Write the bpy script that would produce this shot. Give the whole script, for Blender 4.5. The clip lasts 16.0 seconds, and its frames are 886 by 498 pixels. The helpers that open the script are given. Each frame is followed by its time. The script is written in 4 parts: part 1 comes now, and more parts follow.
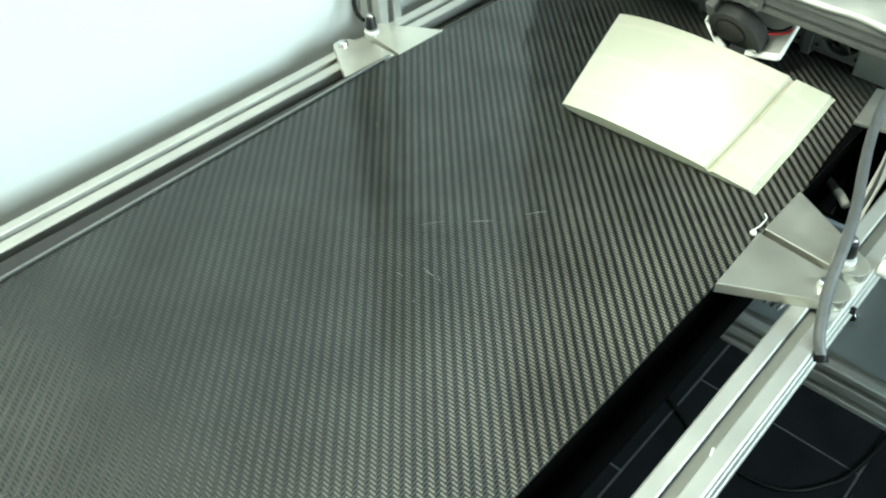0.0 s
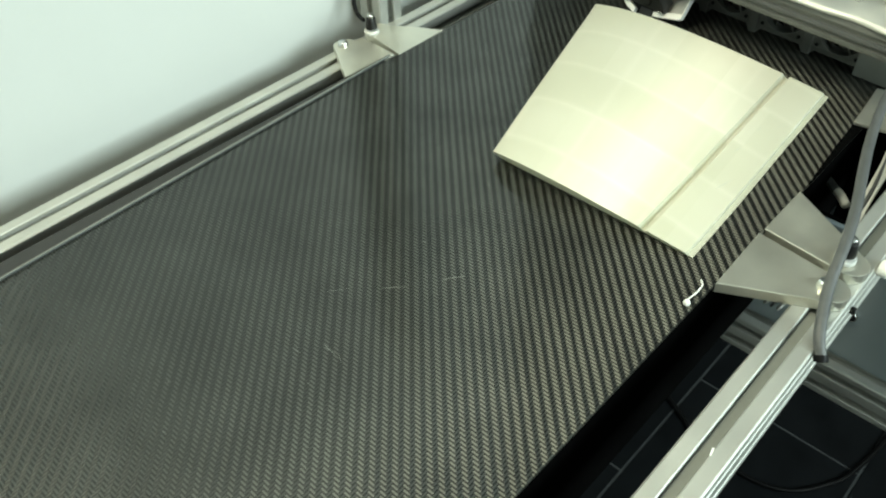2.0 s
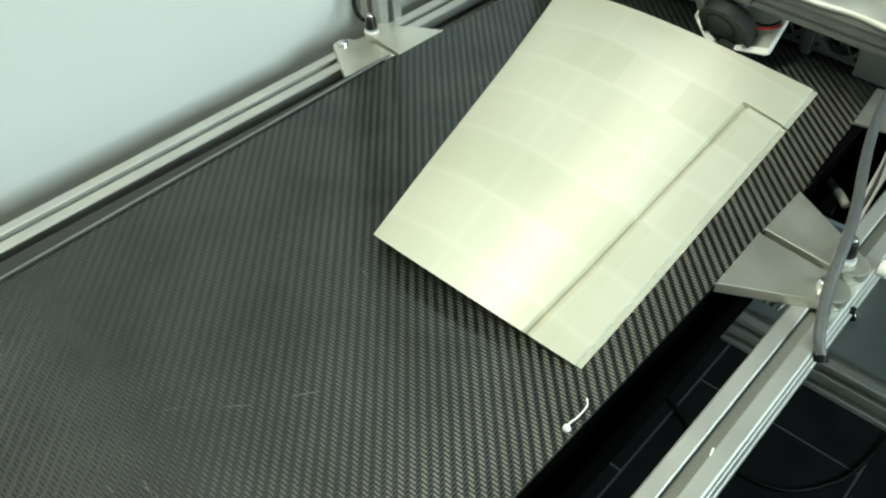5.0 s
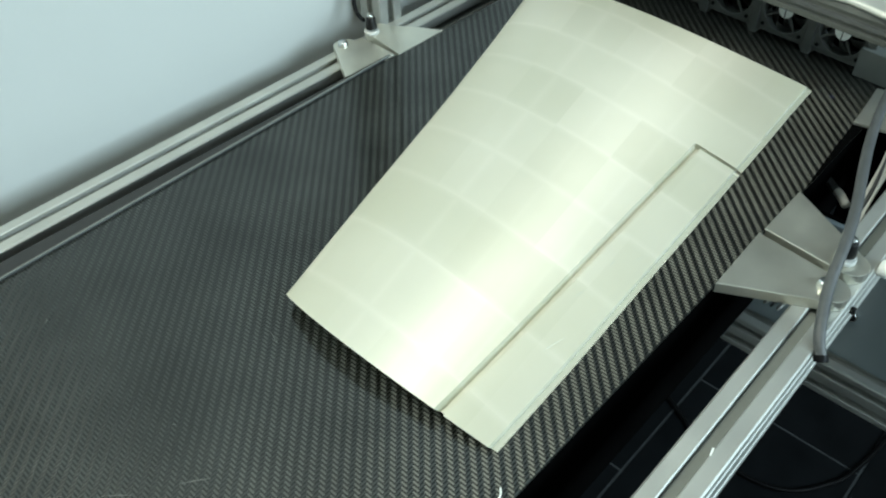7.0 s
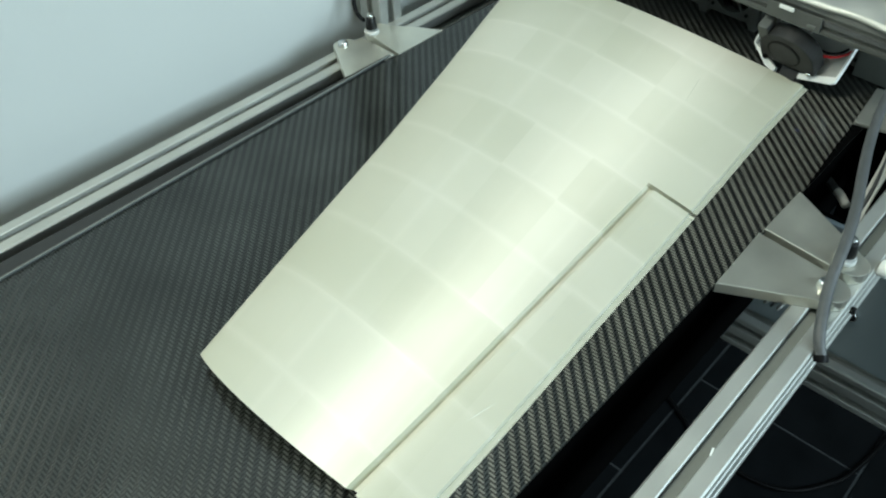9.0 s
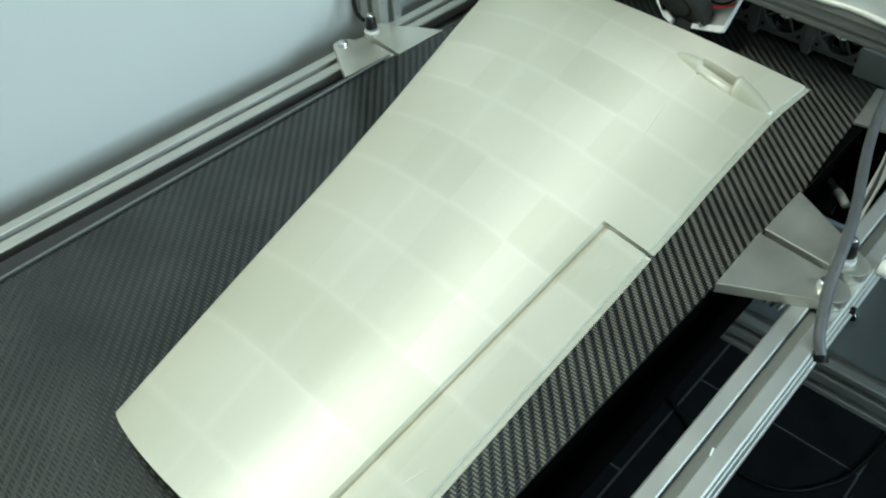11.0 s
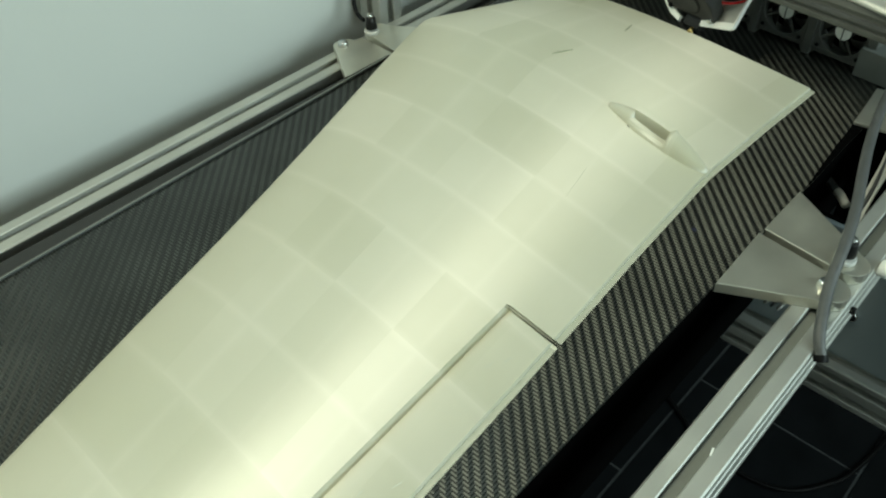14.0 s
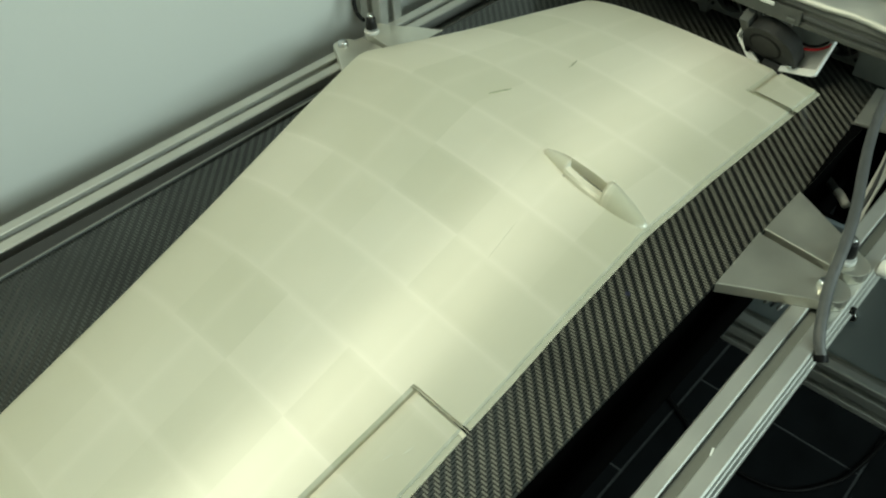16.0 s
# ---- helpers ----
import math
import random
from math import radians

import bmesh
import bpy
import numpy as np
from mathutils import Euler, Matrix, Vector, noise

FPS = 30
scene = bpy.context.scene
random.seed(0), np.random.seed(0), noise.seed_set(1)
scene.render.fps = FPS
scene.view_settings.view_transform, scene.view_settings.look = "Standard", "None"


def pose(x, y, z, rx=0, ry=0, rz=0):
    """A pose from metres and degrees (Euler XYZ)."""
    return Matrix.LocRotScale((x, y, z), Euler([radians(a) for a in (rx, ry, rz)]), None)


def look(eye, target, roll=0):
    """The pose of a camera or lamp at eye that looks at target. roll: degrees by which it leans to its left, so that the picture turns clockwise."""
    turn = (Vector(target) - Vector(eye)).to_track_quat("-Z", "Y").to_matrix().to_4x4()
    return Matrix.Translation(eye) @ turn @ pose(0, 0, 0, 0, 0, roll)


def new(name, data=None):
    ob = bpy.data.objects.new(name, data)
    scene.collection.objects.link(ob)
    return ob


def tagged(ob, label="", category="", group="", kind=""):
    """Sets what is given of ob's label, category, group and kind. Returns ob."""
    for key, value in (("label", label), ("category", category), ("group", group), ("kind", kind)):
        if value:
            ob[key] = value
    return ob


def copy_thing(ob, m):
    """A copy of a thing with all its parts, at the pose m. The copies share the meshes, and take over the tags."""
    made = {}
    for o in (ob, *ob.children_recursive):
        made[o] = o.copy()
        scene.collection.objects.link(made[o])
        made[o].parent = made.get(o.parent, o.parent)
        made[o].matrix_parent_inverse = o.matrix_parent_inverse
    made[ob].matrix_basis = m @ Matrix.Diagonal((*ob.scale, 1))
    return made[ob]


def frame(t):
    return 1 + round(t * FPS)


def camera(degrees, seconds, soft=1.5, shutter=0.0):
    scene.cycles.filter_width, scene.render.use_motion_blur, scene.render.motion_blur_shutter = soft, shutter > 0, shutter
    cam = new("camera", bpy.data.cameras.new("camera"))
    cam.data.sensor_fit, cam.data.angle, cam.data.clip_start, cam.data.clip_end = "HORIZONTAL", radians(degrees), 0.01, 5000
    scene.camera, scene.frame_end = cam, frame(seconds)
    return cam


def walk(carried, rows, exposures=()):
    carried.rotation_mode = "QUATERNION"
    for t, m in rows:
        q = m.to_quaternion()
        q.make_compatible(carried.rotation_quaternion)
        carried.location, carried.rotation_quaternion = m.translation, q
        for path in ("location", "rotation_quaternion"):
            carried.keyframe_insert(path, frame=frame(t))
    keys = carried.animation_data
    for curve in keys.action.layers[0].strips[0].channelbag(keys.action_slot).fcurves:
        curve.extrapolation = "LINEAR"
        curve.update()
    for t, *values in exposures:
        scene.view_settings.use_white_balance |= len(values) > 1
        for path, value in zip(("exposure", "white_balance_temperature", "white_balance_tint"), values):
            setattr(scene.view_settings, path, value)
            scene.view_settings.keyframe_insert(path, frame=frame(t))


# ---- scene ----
cam = camera(58.5, 16.0, soft=2.1)
EYE = pose(0.324, 0.0, 0.4, 46.612, 1.445, 43.164)
walk(cam, [(0, EYE), (16, EYE)], exposures=[
    (0.0, 0.95, 6800, 1), (0.5, 0.75, 7200, 2), (1.5, 0.54, 7500, 3), (3.5, 0.34, 7500, 2), (4.2, 0.30, 7450, 2), (6.3, 0.15, 6450, 5), (9.0, -0.03, 6400, 5),
    (11.5, -0.1, 6300, 4), (12.5, -0.07, 6350, 6), (13.0, -0.58, 6900, 0), (13.6, -0.28, 7050, 0), (14.5, -0.42, 7500, -2), (16.0, -0.40, 7600, -3)])

# ---- light ----
world = bpy.data.worlds.new("room_world")
scene.world = world
world.use_nodes = True
world.node_tree.nodes["Background"].inputs[0].default_value = (0.7, 0.8, 0.75, 1)
world.node_tree.nodes["Background"].inputs[1].default_value = 0.02


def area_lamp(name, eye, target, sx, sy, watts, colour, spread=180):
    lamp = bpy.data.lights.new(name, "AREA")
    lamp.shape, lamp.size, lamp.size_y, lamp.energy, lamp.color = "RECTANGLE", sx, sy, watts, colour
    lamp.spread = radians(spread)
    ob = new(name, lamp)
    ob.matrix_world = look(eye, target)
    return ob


# unseen lamp added well below the ceiling, for the wing's sheen and falloff
area_lamp("unseen_overhead_lamp", (-0.26, -0.22, 1.12), (-0.02, 0.15, 0.0), 0.16, 0.9, 15.5, (1.0, 1.0, 0.86))
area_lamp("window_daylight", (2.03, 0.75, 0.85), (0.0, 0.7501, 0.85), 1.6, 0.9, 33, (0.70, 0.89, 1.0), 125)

# ---- materials ----


def mat(name, colour, rough=0.5, metal=0.0, vary=0.0, scale=30.0, bump=0.0, bump_scale=200.0, coat=0.0):
    m = bpy.data.materials.new(name)
    m.use_nodes = True
    n, l = m.node_tree.nodes, m.node_tree.links
    b = n["Principled BSDF"]
    b.inputs["Base Color"].default_value = (*colour, 1)
    b.inputs["Roughness"].default_value = rough
    b.inputs["Metallic"].default_value = metal
    b.inputs["Coat Weight"].default_value = coat
    b.inputs["Coat Roughness"].default_value = 0.08
    tc = n.new("ShaderNodeTexCoord")
    if vary:
        t = n.new("ShaderNodeTexNoise")
        t.inputs["Scale"].default_value, t.inputs["Detail"].default_value = scale, 6
        l.new(tc.outputs["Object"], t.inputs["Vector"])
        mix = n.new("ShaderNodeMix")
        mix.data_type, mix.blend_type = "RGBA", "MULTIPLY"
        mix.inputs["Factor"].default_value = 1.0
        mix.inputs["A"].default_value = (*colour, 1)
        ramp = n.new("ShaderNodeMapRange")
        ramp.inputs["From Min"].default_value, ramp.inputs["From Max"].default_value = 0.3, 0.7
        ramp.inputs["To Min"].default_value, ramp.inputs["To Max"].default_value = 1 - vary, 1 + vary * 0.5
        l.new(t.outputs["Fac"], ramp.inputs["Value"])
        comb = n.new("ShaderNodeCombineColor")
        for i in range(3):
            l.new(ramp.outputs["Result"], comb.inputs[i])
        l.new(comb.outputs["Color"], mix.inputs["B"])
        l.new(mix.outputs["Result"], b.inputs["Base Color"])
        rr = n.new("ShaderNodeMapRange")
        rr.inputs["From Min"].default_value, rr.inputs["From Max"].default_value = 0.3, 0.7
        rr.inputs["To Min"].default_value, rr.inputs["To Max"].default_value = max(0.03, rough - vary * 0.4), min(1, rough + vary * 0.4)
        l.new(t.outputs["Fac"], rr.inputs["Value"])
        l.new(rr.outputs["Result"], b.inputs["Roughness"])
    if bump:
        t2 = n.new("ShaderNodeTexNoise")
        t2.inputs["Scale"].default_value, t2.inputs["Detail"].default_value = bump_scale, 4
        l.new(tc.outputs["Object"], t2.inputs["Vector"])
        bp = n.new("ShaderNodeBump")
        bp.inputs["Strength"].default_value, bp.inputs["Distance"].default_value = bump, 0.001
        l.new(t2.outputs["Fac"], bp.inputs["Height"])
        l.new(bp.outputs["Normal"], b.inputs["Normal"])
    return m


def math_node(nt, op, a, b=None, c=None):
    nd = nt.nodes.new("ShaderNodeMath")
    nd.operation = op
    for i, v in enumerate((a, b, c)):
        if v is None:
            continue
        if isinstance(v, (int, float)):
            nd.inputs[i].default_value = v
        else:
            nt.links.new(v, nd.inputs[i])
    return nd.outputs[0]


def carbon_material():
    """Lacquered 2 x 2 twill, tows 2.33 mm wide, its ridges at 45 degrees."""
    m = mat("carbon_twill", (0.02, 0.02, 0.02), rough=0.4)
    nt = m.node_tree
    n, l = nt.nodes, nt.links
    b = n["Principled BSDF"]
    tc = n.new("ShaderNodeTexCoord")
    sep = n.new("ShaderNodeSeparateXYZ")
    l.new(tc.outputs["Object"], sep.inputs[0])
    u = math_node(nt, "DIVIDE", sep.outputs[0], 0.00233)
    v = math_node(nt, "DIVIDE", sep.outputs[1], 0.00233)
    fu, fv = math_node(nt, "FLOOR", u), math_node(nt, "FLOOR", v)
    k = math_node(nt, "FLOORED_MODULO", math_node(nt, "ADD", fu, fv), 4.0)
    over = math_node(nt, "LESS_THAN", k, 1.5)
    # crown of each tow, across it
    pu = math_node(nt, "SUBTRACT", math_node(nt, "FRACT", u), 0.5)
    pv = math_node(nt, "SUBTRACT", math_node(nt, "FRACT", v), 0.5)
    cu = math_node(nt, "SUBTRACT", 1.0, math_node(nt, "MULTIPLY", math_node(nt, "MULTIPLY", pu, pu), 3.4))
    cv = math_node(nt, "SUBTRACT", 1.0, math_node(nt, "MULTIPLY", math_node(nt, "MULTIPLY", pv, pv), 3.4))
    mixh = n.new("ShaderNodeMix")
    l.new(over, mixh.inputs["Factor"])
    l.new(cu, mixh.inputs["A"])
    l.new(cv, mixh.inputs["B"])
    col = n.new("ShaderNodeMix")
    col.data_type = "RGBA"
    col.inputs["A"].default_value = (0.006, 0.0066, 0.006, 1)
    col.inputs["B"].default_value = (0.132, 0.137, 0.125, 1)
    # both sets of tows are the same carbon; weaker warp gloss is painted darker
    tow_shade = math_node(nt, "ADD", math_node(nt, "MULTIPLY", over, 0.60), 0.40)
    # the crown also darkens tow edges: shading of their roundness put into colour
    l.new(math_node(nt, "MULTIPLY", tow_shade, math_node(nt, "POWER", mixh.outputs["Result"], 2.0)), col.inputs["Factor"])
    # fibres run along x where the weft is up, along y where the warp is up; the gloss spreads across them
    b.inputs["Metallic"].default_value = 0.88
    b.inputs["Roughness"].default_value = 0.54
    b.inputs["Anisotropic"].default_value = 0.95
    tan = n.new("ShaderNodeCombineXYZ")
    l.new(math_node(nt, "SUBTRACT", 1.0, over), tan.inputs[0])
    l.new(over, tan.inputs[1])
    l.new(tan.outputs[0], b.inputs["Tangent"])
    # fine fibre and wear
    nz = n.new("ShaderNodeTexNoise")
    nz.inputs["Scale"].default_value, nz.inputs["Detail"].default_value = 14, 5
    l.new(tc.outputs["Object"], nz.inputs["Vector"])
    rg = n.new("ShaderNodeMapRange")
    rg.inputs["From Min"].default_value, rg.inputs["From Max"].default_value = 0.3, 0.7
    rg.inputs["To Min"].default_value, rg.inputs["To Max"].default_value = 0.75, 1.2
    l.new(nz.outputs["Fac"], rg.inputs["Value"])
    mul = n.new("ShaderNodeMix")
    mul.data_type, mul.blend_type = "RGBA", "MULTIPLY"
    mul.inputs["Factor"].default_value = 1
    l.new(col.outputs["Result"], mul.inputs["A"])
    cc = n.new("ShaderNodeCombineColor")
    for i in range(3):
        l.new(rg.outputs["Result"], cc.inputs[i])
    l.new(cc.outputs["Color"], mul.inputs["B"])
    l.new(mul.outputs["Result"], b.inputs["Base Color"])
    b.inputs["Specular IOR Level"].default_value = 0.12
    b.inputs["Coat Weight"].default_value = 0.62
    r2 = n.new("ShaderNodeMapRange")
    r2.inputs["From Min"].default_value, r2.inputs["From Max"].default_value = 0.3, 0.7
    r2.inputs["To Min"].default_value, r2.inputs["To Max"].default_value = 0.09, 0.16
    l.new(nz.outputs["Fac"], r2.inputs["Value"])
    l.new(r2.outputs["Result"], b.inputs["Coat Roughness"])
    bp = n.new("ShaderNodeBump")
    bp.inputs["Strength"].default_value, bp.inputs["Distance"].default_value = 0.25, 0.0003
    l.new(mixh.outputs["Result"], bp.inputs["Height"])
    l.new(bp.outputs["Normal"], b.inputs["Normal"])
    return m


def wing_material():
    """Pale translucent plastic; the ribs every 59.5 mm and three spars inside show through as paler lines."""
    m = mat("natural_printed_plastic", (0.8, 0.82, 0.66), rough=0.38)
    nt = m.node_tree
    n, l = nt.nodes, nt.links
    b = n["Principled BSDF"]
    tc = n.new("ShaderNodeTexCoord")
    sep = n.new("ShaderNodeSeparateXYZ")
    l.new(tc.outputs["Object"], sep.inputs[0])
    x, y = sep.outputs[0], sep.outputs[1]
    wob = n.new("ShaderNodeTexNoise")
    wob.inputs["Scale"].default_value, wob.inputs["Detail"].default_value = 14, 2
    l.new(tc.outputs["Object"], wob.inputs["Vector"])
    off = math_node(nt, "ABSOLUTE", math_node(nt, "SUBTRACT", y, 1.068))
    nose = math_node(nt, "ADD", math_node(nt, "MULTIPLY", off, 0.34), -0.2035)
    tail = math_node(nt, "ADD", math_node(nt, "MULTIPLY", off, 0.06), 0.1318)
    chord = math_node(nt, "SUBTRACT", tail, nose)
    f = math_node(nt, "DIVIDE", math_node(nt, "SUBTRACT", x, nose), chord)

    def line(dist, half, power):
        k = math_node(nt, "SUBTRACT", 1.0, math_node(nt, "DIVIDE", dist, half))
        return math_node(nt, "POWER", math_node(nt, "MAXIMUM", k, 0.0), power)
    r = math_node(nt, "SUBTRACT", math_node(nt, "FRACT", math_node(nt, "ADD", math_node(nt, "DIVIDE", math_node(nt, "SUBTRACT", y, 1.06), 0.0595), 0.5)), 0.5)
    rib = line(math_node(nt, "ABSOLUTE", r), 0.10, 1.2)
    total = rib
    for at, half, gain in ((0.34, 0.034, 0.75), (0.56, 0.020, 0.35), (0.76, 0.022, 0.6)):
        sp = math_node(nt, "MULTIPLY", line(math_node(nt, "ABSOLUTE", math_node(nt, "SUBTRACT", f, at)), half, 1.8), gain)
        total = math_node(nt, "MAXIMUM", total, sp)
    # each cell between ribs differs a little
    cell = n.new("ShaderNodeTexWhiteNoise")
    cell.noise_dimensions = "2D"
    cv = n.new("ShaderNodeCombineXYZ")
    l.new(math_node(nt, "FLOOR", math_node(nt, "DIVIDE", math_node(nt, "SUBTRACT", y, 1.06), 0.0595)), cv.inputs[0])
    l.new(math_node(nt, "FLOOR", math_node(nt, "MULTIPLY", math_node(nt, "SUBTRACT", f, 0.02), 4.6)), cv.inputs[1])
    l.new(cv.outputs[0], cell.inputs["Vector"])
    mixc = n.new("ShaderNodeMix")
    mixc.data_type = "RGBA"
    mixc.inputs["A"].default_value = (0.565, 0.562, 0.41, 1)
    mixc.inputs["B"].default_value = (0.90, 0.865, 0.74, 1)
    fac = math_node(nt, "ADD", math_node(nt, "MULTIPLY", total, 0.20), math_node(nt, "MULTIPLY", wob.outputs["Fac"], 0.42))
    fac = math_node(nt, "ADD", fac, math_node(nt, "MULTIPLY", cell.outputs["Value"], 0.36))
    l.new(fac, mixc.inputs["Factor"])
    mixc.clamp_factor = True
    l.new(mixc.outputs["Result"], b.inputs["Base Color"])
    b.inputs["Roughness"].default_value = 0.40
    b.inputs["IOR"].default_value = 2.0
    # the layer lines run across the chord and spread the gloss along the span
    b.inputs["Anisotropic"].default_value = 1.0
    b.inputs["Specular IOR Level"].default_value = 1.0
    along_span = n.new("ShaderNodeCombineXYZ")
    along_span.inputs[1].default_value = 1.0
    l.new(along_span.outputs[0], b.inputs["Tangent"])
    # layer lines along the print plane
    wave = math_node(nt, "SINE", math_node(nt, "MULTIPLY", math_node(nt, "ADD", y, sep.outputs[2]), 5200.0))
    ny = n.new("ShaderNodeTexNoise")
    ny.inputs["Scale"].default_value = 1.0
    mp = n.new("ShaderNodeMapping")
    mp.inputs["Scale"].default_value = (12, 260, 12)
    l.new(tc.outputs["Object"], mp.inputs["Vector"])
    l.new(mp.outputs["Vector"], ny.inputs["Vector"])
    hgt = math_node(nt, "ADD", math_node(nt, "MULTIPLY", wave, 0.25), ny.outputs["Fac"])
    bp = n.new("ShaderNodeBump")
    bp.inputs["Strength"].default_value, bp.inputs["Distance"].default_value = 0.08, 0.0004
    l.new(hgt, bp.inputs["Height"])
    l.new(bp.outputs["Normal"], b.inputs["Normal"])
    # some of the light goes through the thin skin
    thin = n.new("ShaderNodeBsdfTranslucent")
    thin.inputs["Color"].default_value = (0.90, 0.92, 0.74, 1)
    both = n.new("ShaderNodeMixShader")
    both.inputs["Fac"].default_value = 0.18
    l.new(b.outputs["BSDF"], both.inputs[1])
    l.new(thin.outputs["BSDF"], both.inputs[2])
    l.new(both.outputs["Shader"], n["Material Output"].inputs["Surface"])
    return m


M_ALU = mat("brushed_aluminium", (0.70, 0.685, 0.60), 0.34, 0.85, 0.12, 25, 0.05, 400)
M_ALU_DULL = mat("anodised_aluminium", (0.52, 0.525, 0.49), 0.52, 0.75, 0.1, 18, 0.04, 500)
M_STEEL = mat("bright_steel", (0.75, 0.75, 0.74), 0.2, 1.0, 0.1, 90)
M_BLACK_STEEL = mat("black_oxide_steel", (0.03, 0.03, 0.03), 0.35, 0.8)
M_BELT = carbon_material()
M_FLAT_BLACK = mat("glossless_flat_black", (0.0025, 0.0025, 0.0025), 0.9, 0, 0.3, 20)
# no gloss, so even faces turned to the window stay black
M_FLAT_BLACK.node_tree.nodes["Principled BSDF"].inputs["Specular IOR Level"].default_value = 0.0
M_PLASTIC = mat("dark_grey_printed_plastic", (0.085, 0.09, 0.084), 0.5, 0, 0.2, 60, 0.1, 700)
M_GREY = mat("grey_plastic", (0.15, 0.16, 0.15), 0.5, 0, 0.15, 30, 0.05, 500)
M_BEAM = mat("grey_painted_beam", (0.13, 0.135, 0.125), 0.5, 0, 0.15, 30, 0.05, 500)
M_FAN = mat("black_fan_plastic", (0.02, 0.021, 0.021), 0.58, 0, 0.2, 80)
M_BLADE = mat("grey_fan_blade", (0.085, 0.09, 0.085), 0.45, 0, 0.1, 80)
M_HUB = mat("white_paper_sticker", (0.85, 0.86, 0.82), 0.6, 0, 0.05, 80)
M_PLA = wing_material()


def lip_material():
    """One printed layer of the same plastic, so thin that the belt shows through."""
    m = mat("thin_printed_lip", (0.62, 0.63, 0.52), rough=0.4)
    n, l = m.node_tree.nodes, m.node_tree.links
    clear = n.new("ShaderNodeBsdfTransparent")
    both = n.new("ShaderNodeMixShader")
    both.inputs["Fac"].default_value = 0.45
    l.new(n["Principled BSDF"].outputs["BSDF"], both.inputs[1])
    l.new(clear.outputs["BSDF"], both.inputs[2])
    l.new(both.outputs["Shader"], n["Material Output"].inputs["Surface"])
    return m


M_LIP = lip_material()
M_WHITE = mat("white_bracket_paint", (0.90, 0.91, 0.89), 0.4, 0.0, 0.04, 60)
M_BRACKET = mat("pale_grey_bracket_paint", (0.50, 0.515, 0.50), 0.45, 0.0, 0.06, 60)
M_GROOVE_SHADE = mat("groove_shade_grey", (0.20, 0.21, 0.19), 0.5, 0.0, 0.1, 40)
M_RED = mat("red_wire_insulation", (0.6, 0.02, 0.025), 0.4)
M_HOSE = mat("grey_cable_sleeve", (0.085, 0.09, 0.092), 0.45, 0, 0.2, 120, 0.2, 900)
M_CABLE = mat("black_rubber_cable", (0.004, 0.004, 0.0045), 0.5)
M_PALE_WIRE = mat("pale_wire_insulation", (0.6, 0.6, 0.56), 0.45)
M_PANEL = mat("blue_grey_panel", (0.27, 0.315, 0.33), 0.4, 0, 0.08, 6)
M_TILE = mat("slate_floor_tile", (0.0055, 0.0068, 0.0082), 0.6, 0, 0.35, 14, 0.2, 120)
M_GROUT = mat("grey_grout", (0.075, 0.08, 0.082), 0.85, 0, 0.2, 60)
for dull in (M_TILE, M_GROUT, M_CABLE):
    dull.node_tree.nodes["Principled BSDF"].inputs["Specular IOR Level"].default_value = 0.15
M_WALL = mat("white_wall_paint", (0.63, 0.645, 0.615), 0.7, 0, 0.05, 3, 0.08, 160)
M_CEIL = mat("ceiling_paint", (0.78, 0.78, 0.76), 0.8, 0, 0.04, 4)
# shade inside the fairing's slot and slits, put into a dark plastic colour
M_SLOT_SHADE = mat("slot_shade_colour", (0.16, 0.17, 0.13), 0.6, 0, 0.1, 60)
M_SCRATCH = mat("pale_scuff", (0.16, 0.165, 0.15), 0.5)
M_INK = mat("dark_blue_ink", (0.006, 0.008, 0.03), 0.5)
M_SCORE = mat("whitened_plastic_score", (0.74, 0.75, 0.64), 0.6, 0, 0.05, 90)
M_GAP = mat("olive_print_gap", (0.40, 0.41, 0.29), 0.6, 0, 0.1, 90)
M_BRASS = mat("brass_nozzle", (0.55, 0.4, 0.16), 0.3, 1.0)

# ---- mesh helpers ----


def part(name, bm, material, parent=None, label="", smooth=False):
    me = bpy.data.meshes.new(name)
    bm.normal_update()
    bm.to_mesh(me)
    bm.free()
    for p in me.polygons:
        p.use_smooth = smooth
    me.materials.append(material)
    ob = new(name, me)
    if parent:
        ob.parent = parent
    if label:
        ob["label"] = label
    return ob


def bm_box(x0, x1, y0, y1, z0, z1, bevel=0.0, bm=None):
    bm = bm or bmesh.new()
    r = bmesh.ops.create_cube(bm, size=1)
    vs = r["verts"]
    for v in vs:
        v.co = Vector(((x0 + x1) / 2 + v.co.x * (x1 - x0), (y0 + y1) / 2 + v.co.y * (y1 - y0), (z0 + z1) / 2 + v.co.z * (z1 - z0)))
    if bevel:
        es = list({e for v in vs for e in v.link_edges})
        bmesh.ops.bevel(bm, geom=es, offset=bevel, segments=2, affect="EDGES", profile=0.5)
    return bm


def bm_cyl(r, depth, m=Matrix(), seg=24, r2=None, bm=None, bevel=0.0):
    bm = bm or bmesh.new()
    res = bmesh.ops.create_cone(bm, cap_ends=True, segments=seg, radius1=r, radius2=r if r2 is None else r2, depth=depth)
    if bevel:
        es = [e for e in {e for v in res["verts"] for e in v.link_edges} if abs(e.verts[0].co.z - e.verts[1].co.z) < 1e-7]
        out = bmesh.ops.bevel(bm, geom=es, offset=bevel, segments=2, affect="EDGES", profile=0.5)
        vs = list({v for f in out["faces"] for v in f.verts} | {v for v in res["verts"] if v.is_valid})
    else:
        vs = res["verts"]
    bmesh.ops.transform(bm, matrix=m, verts=vs)
    return bm


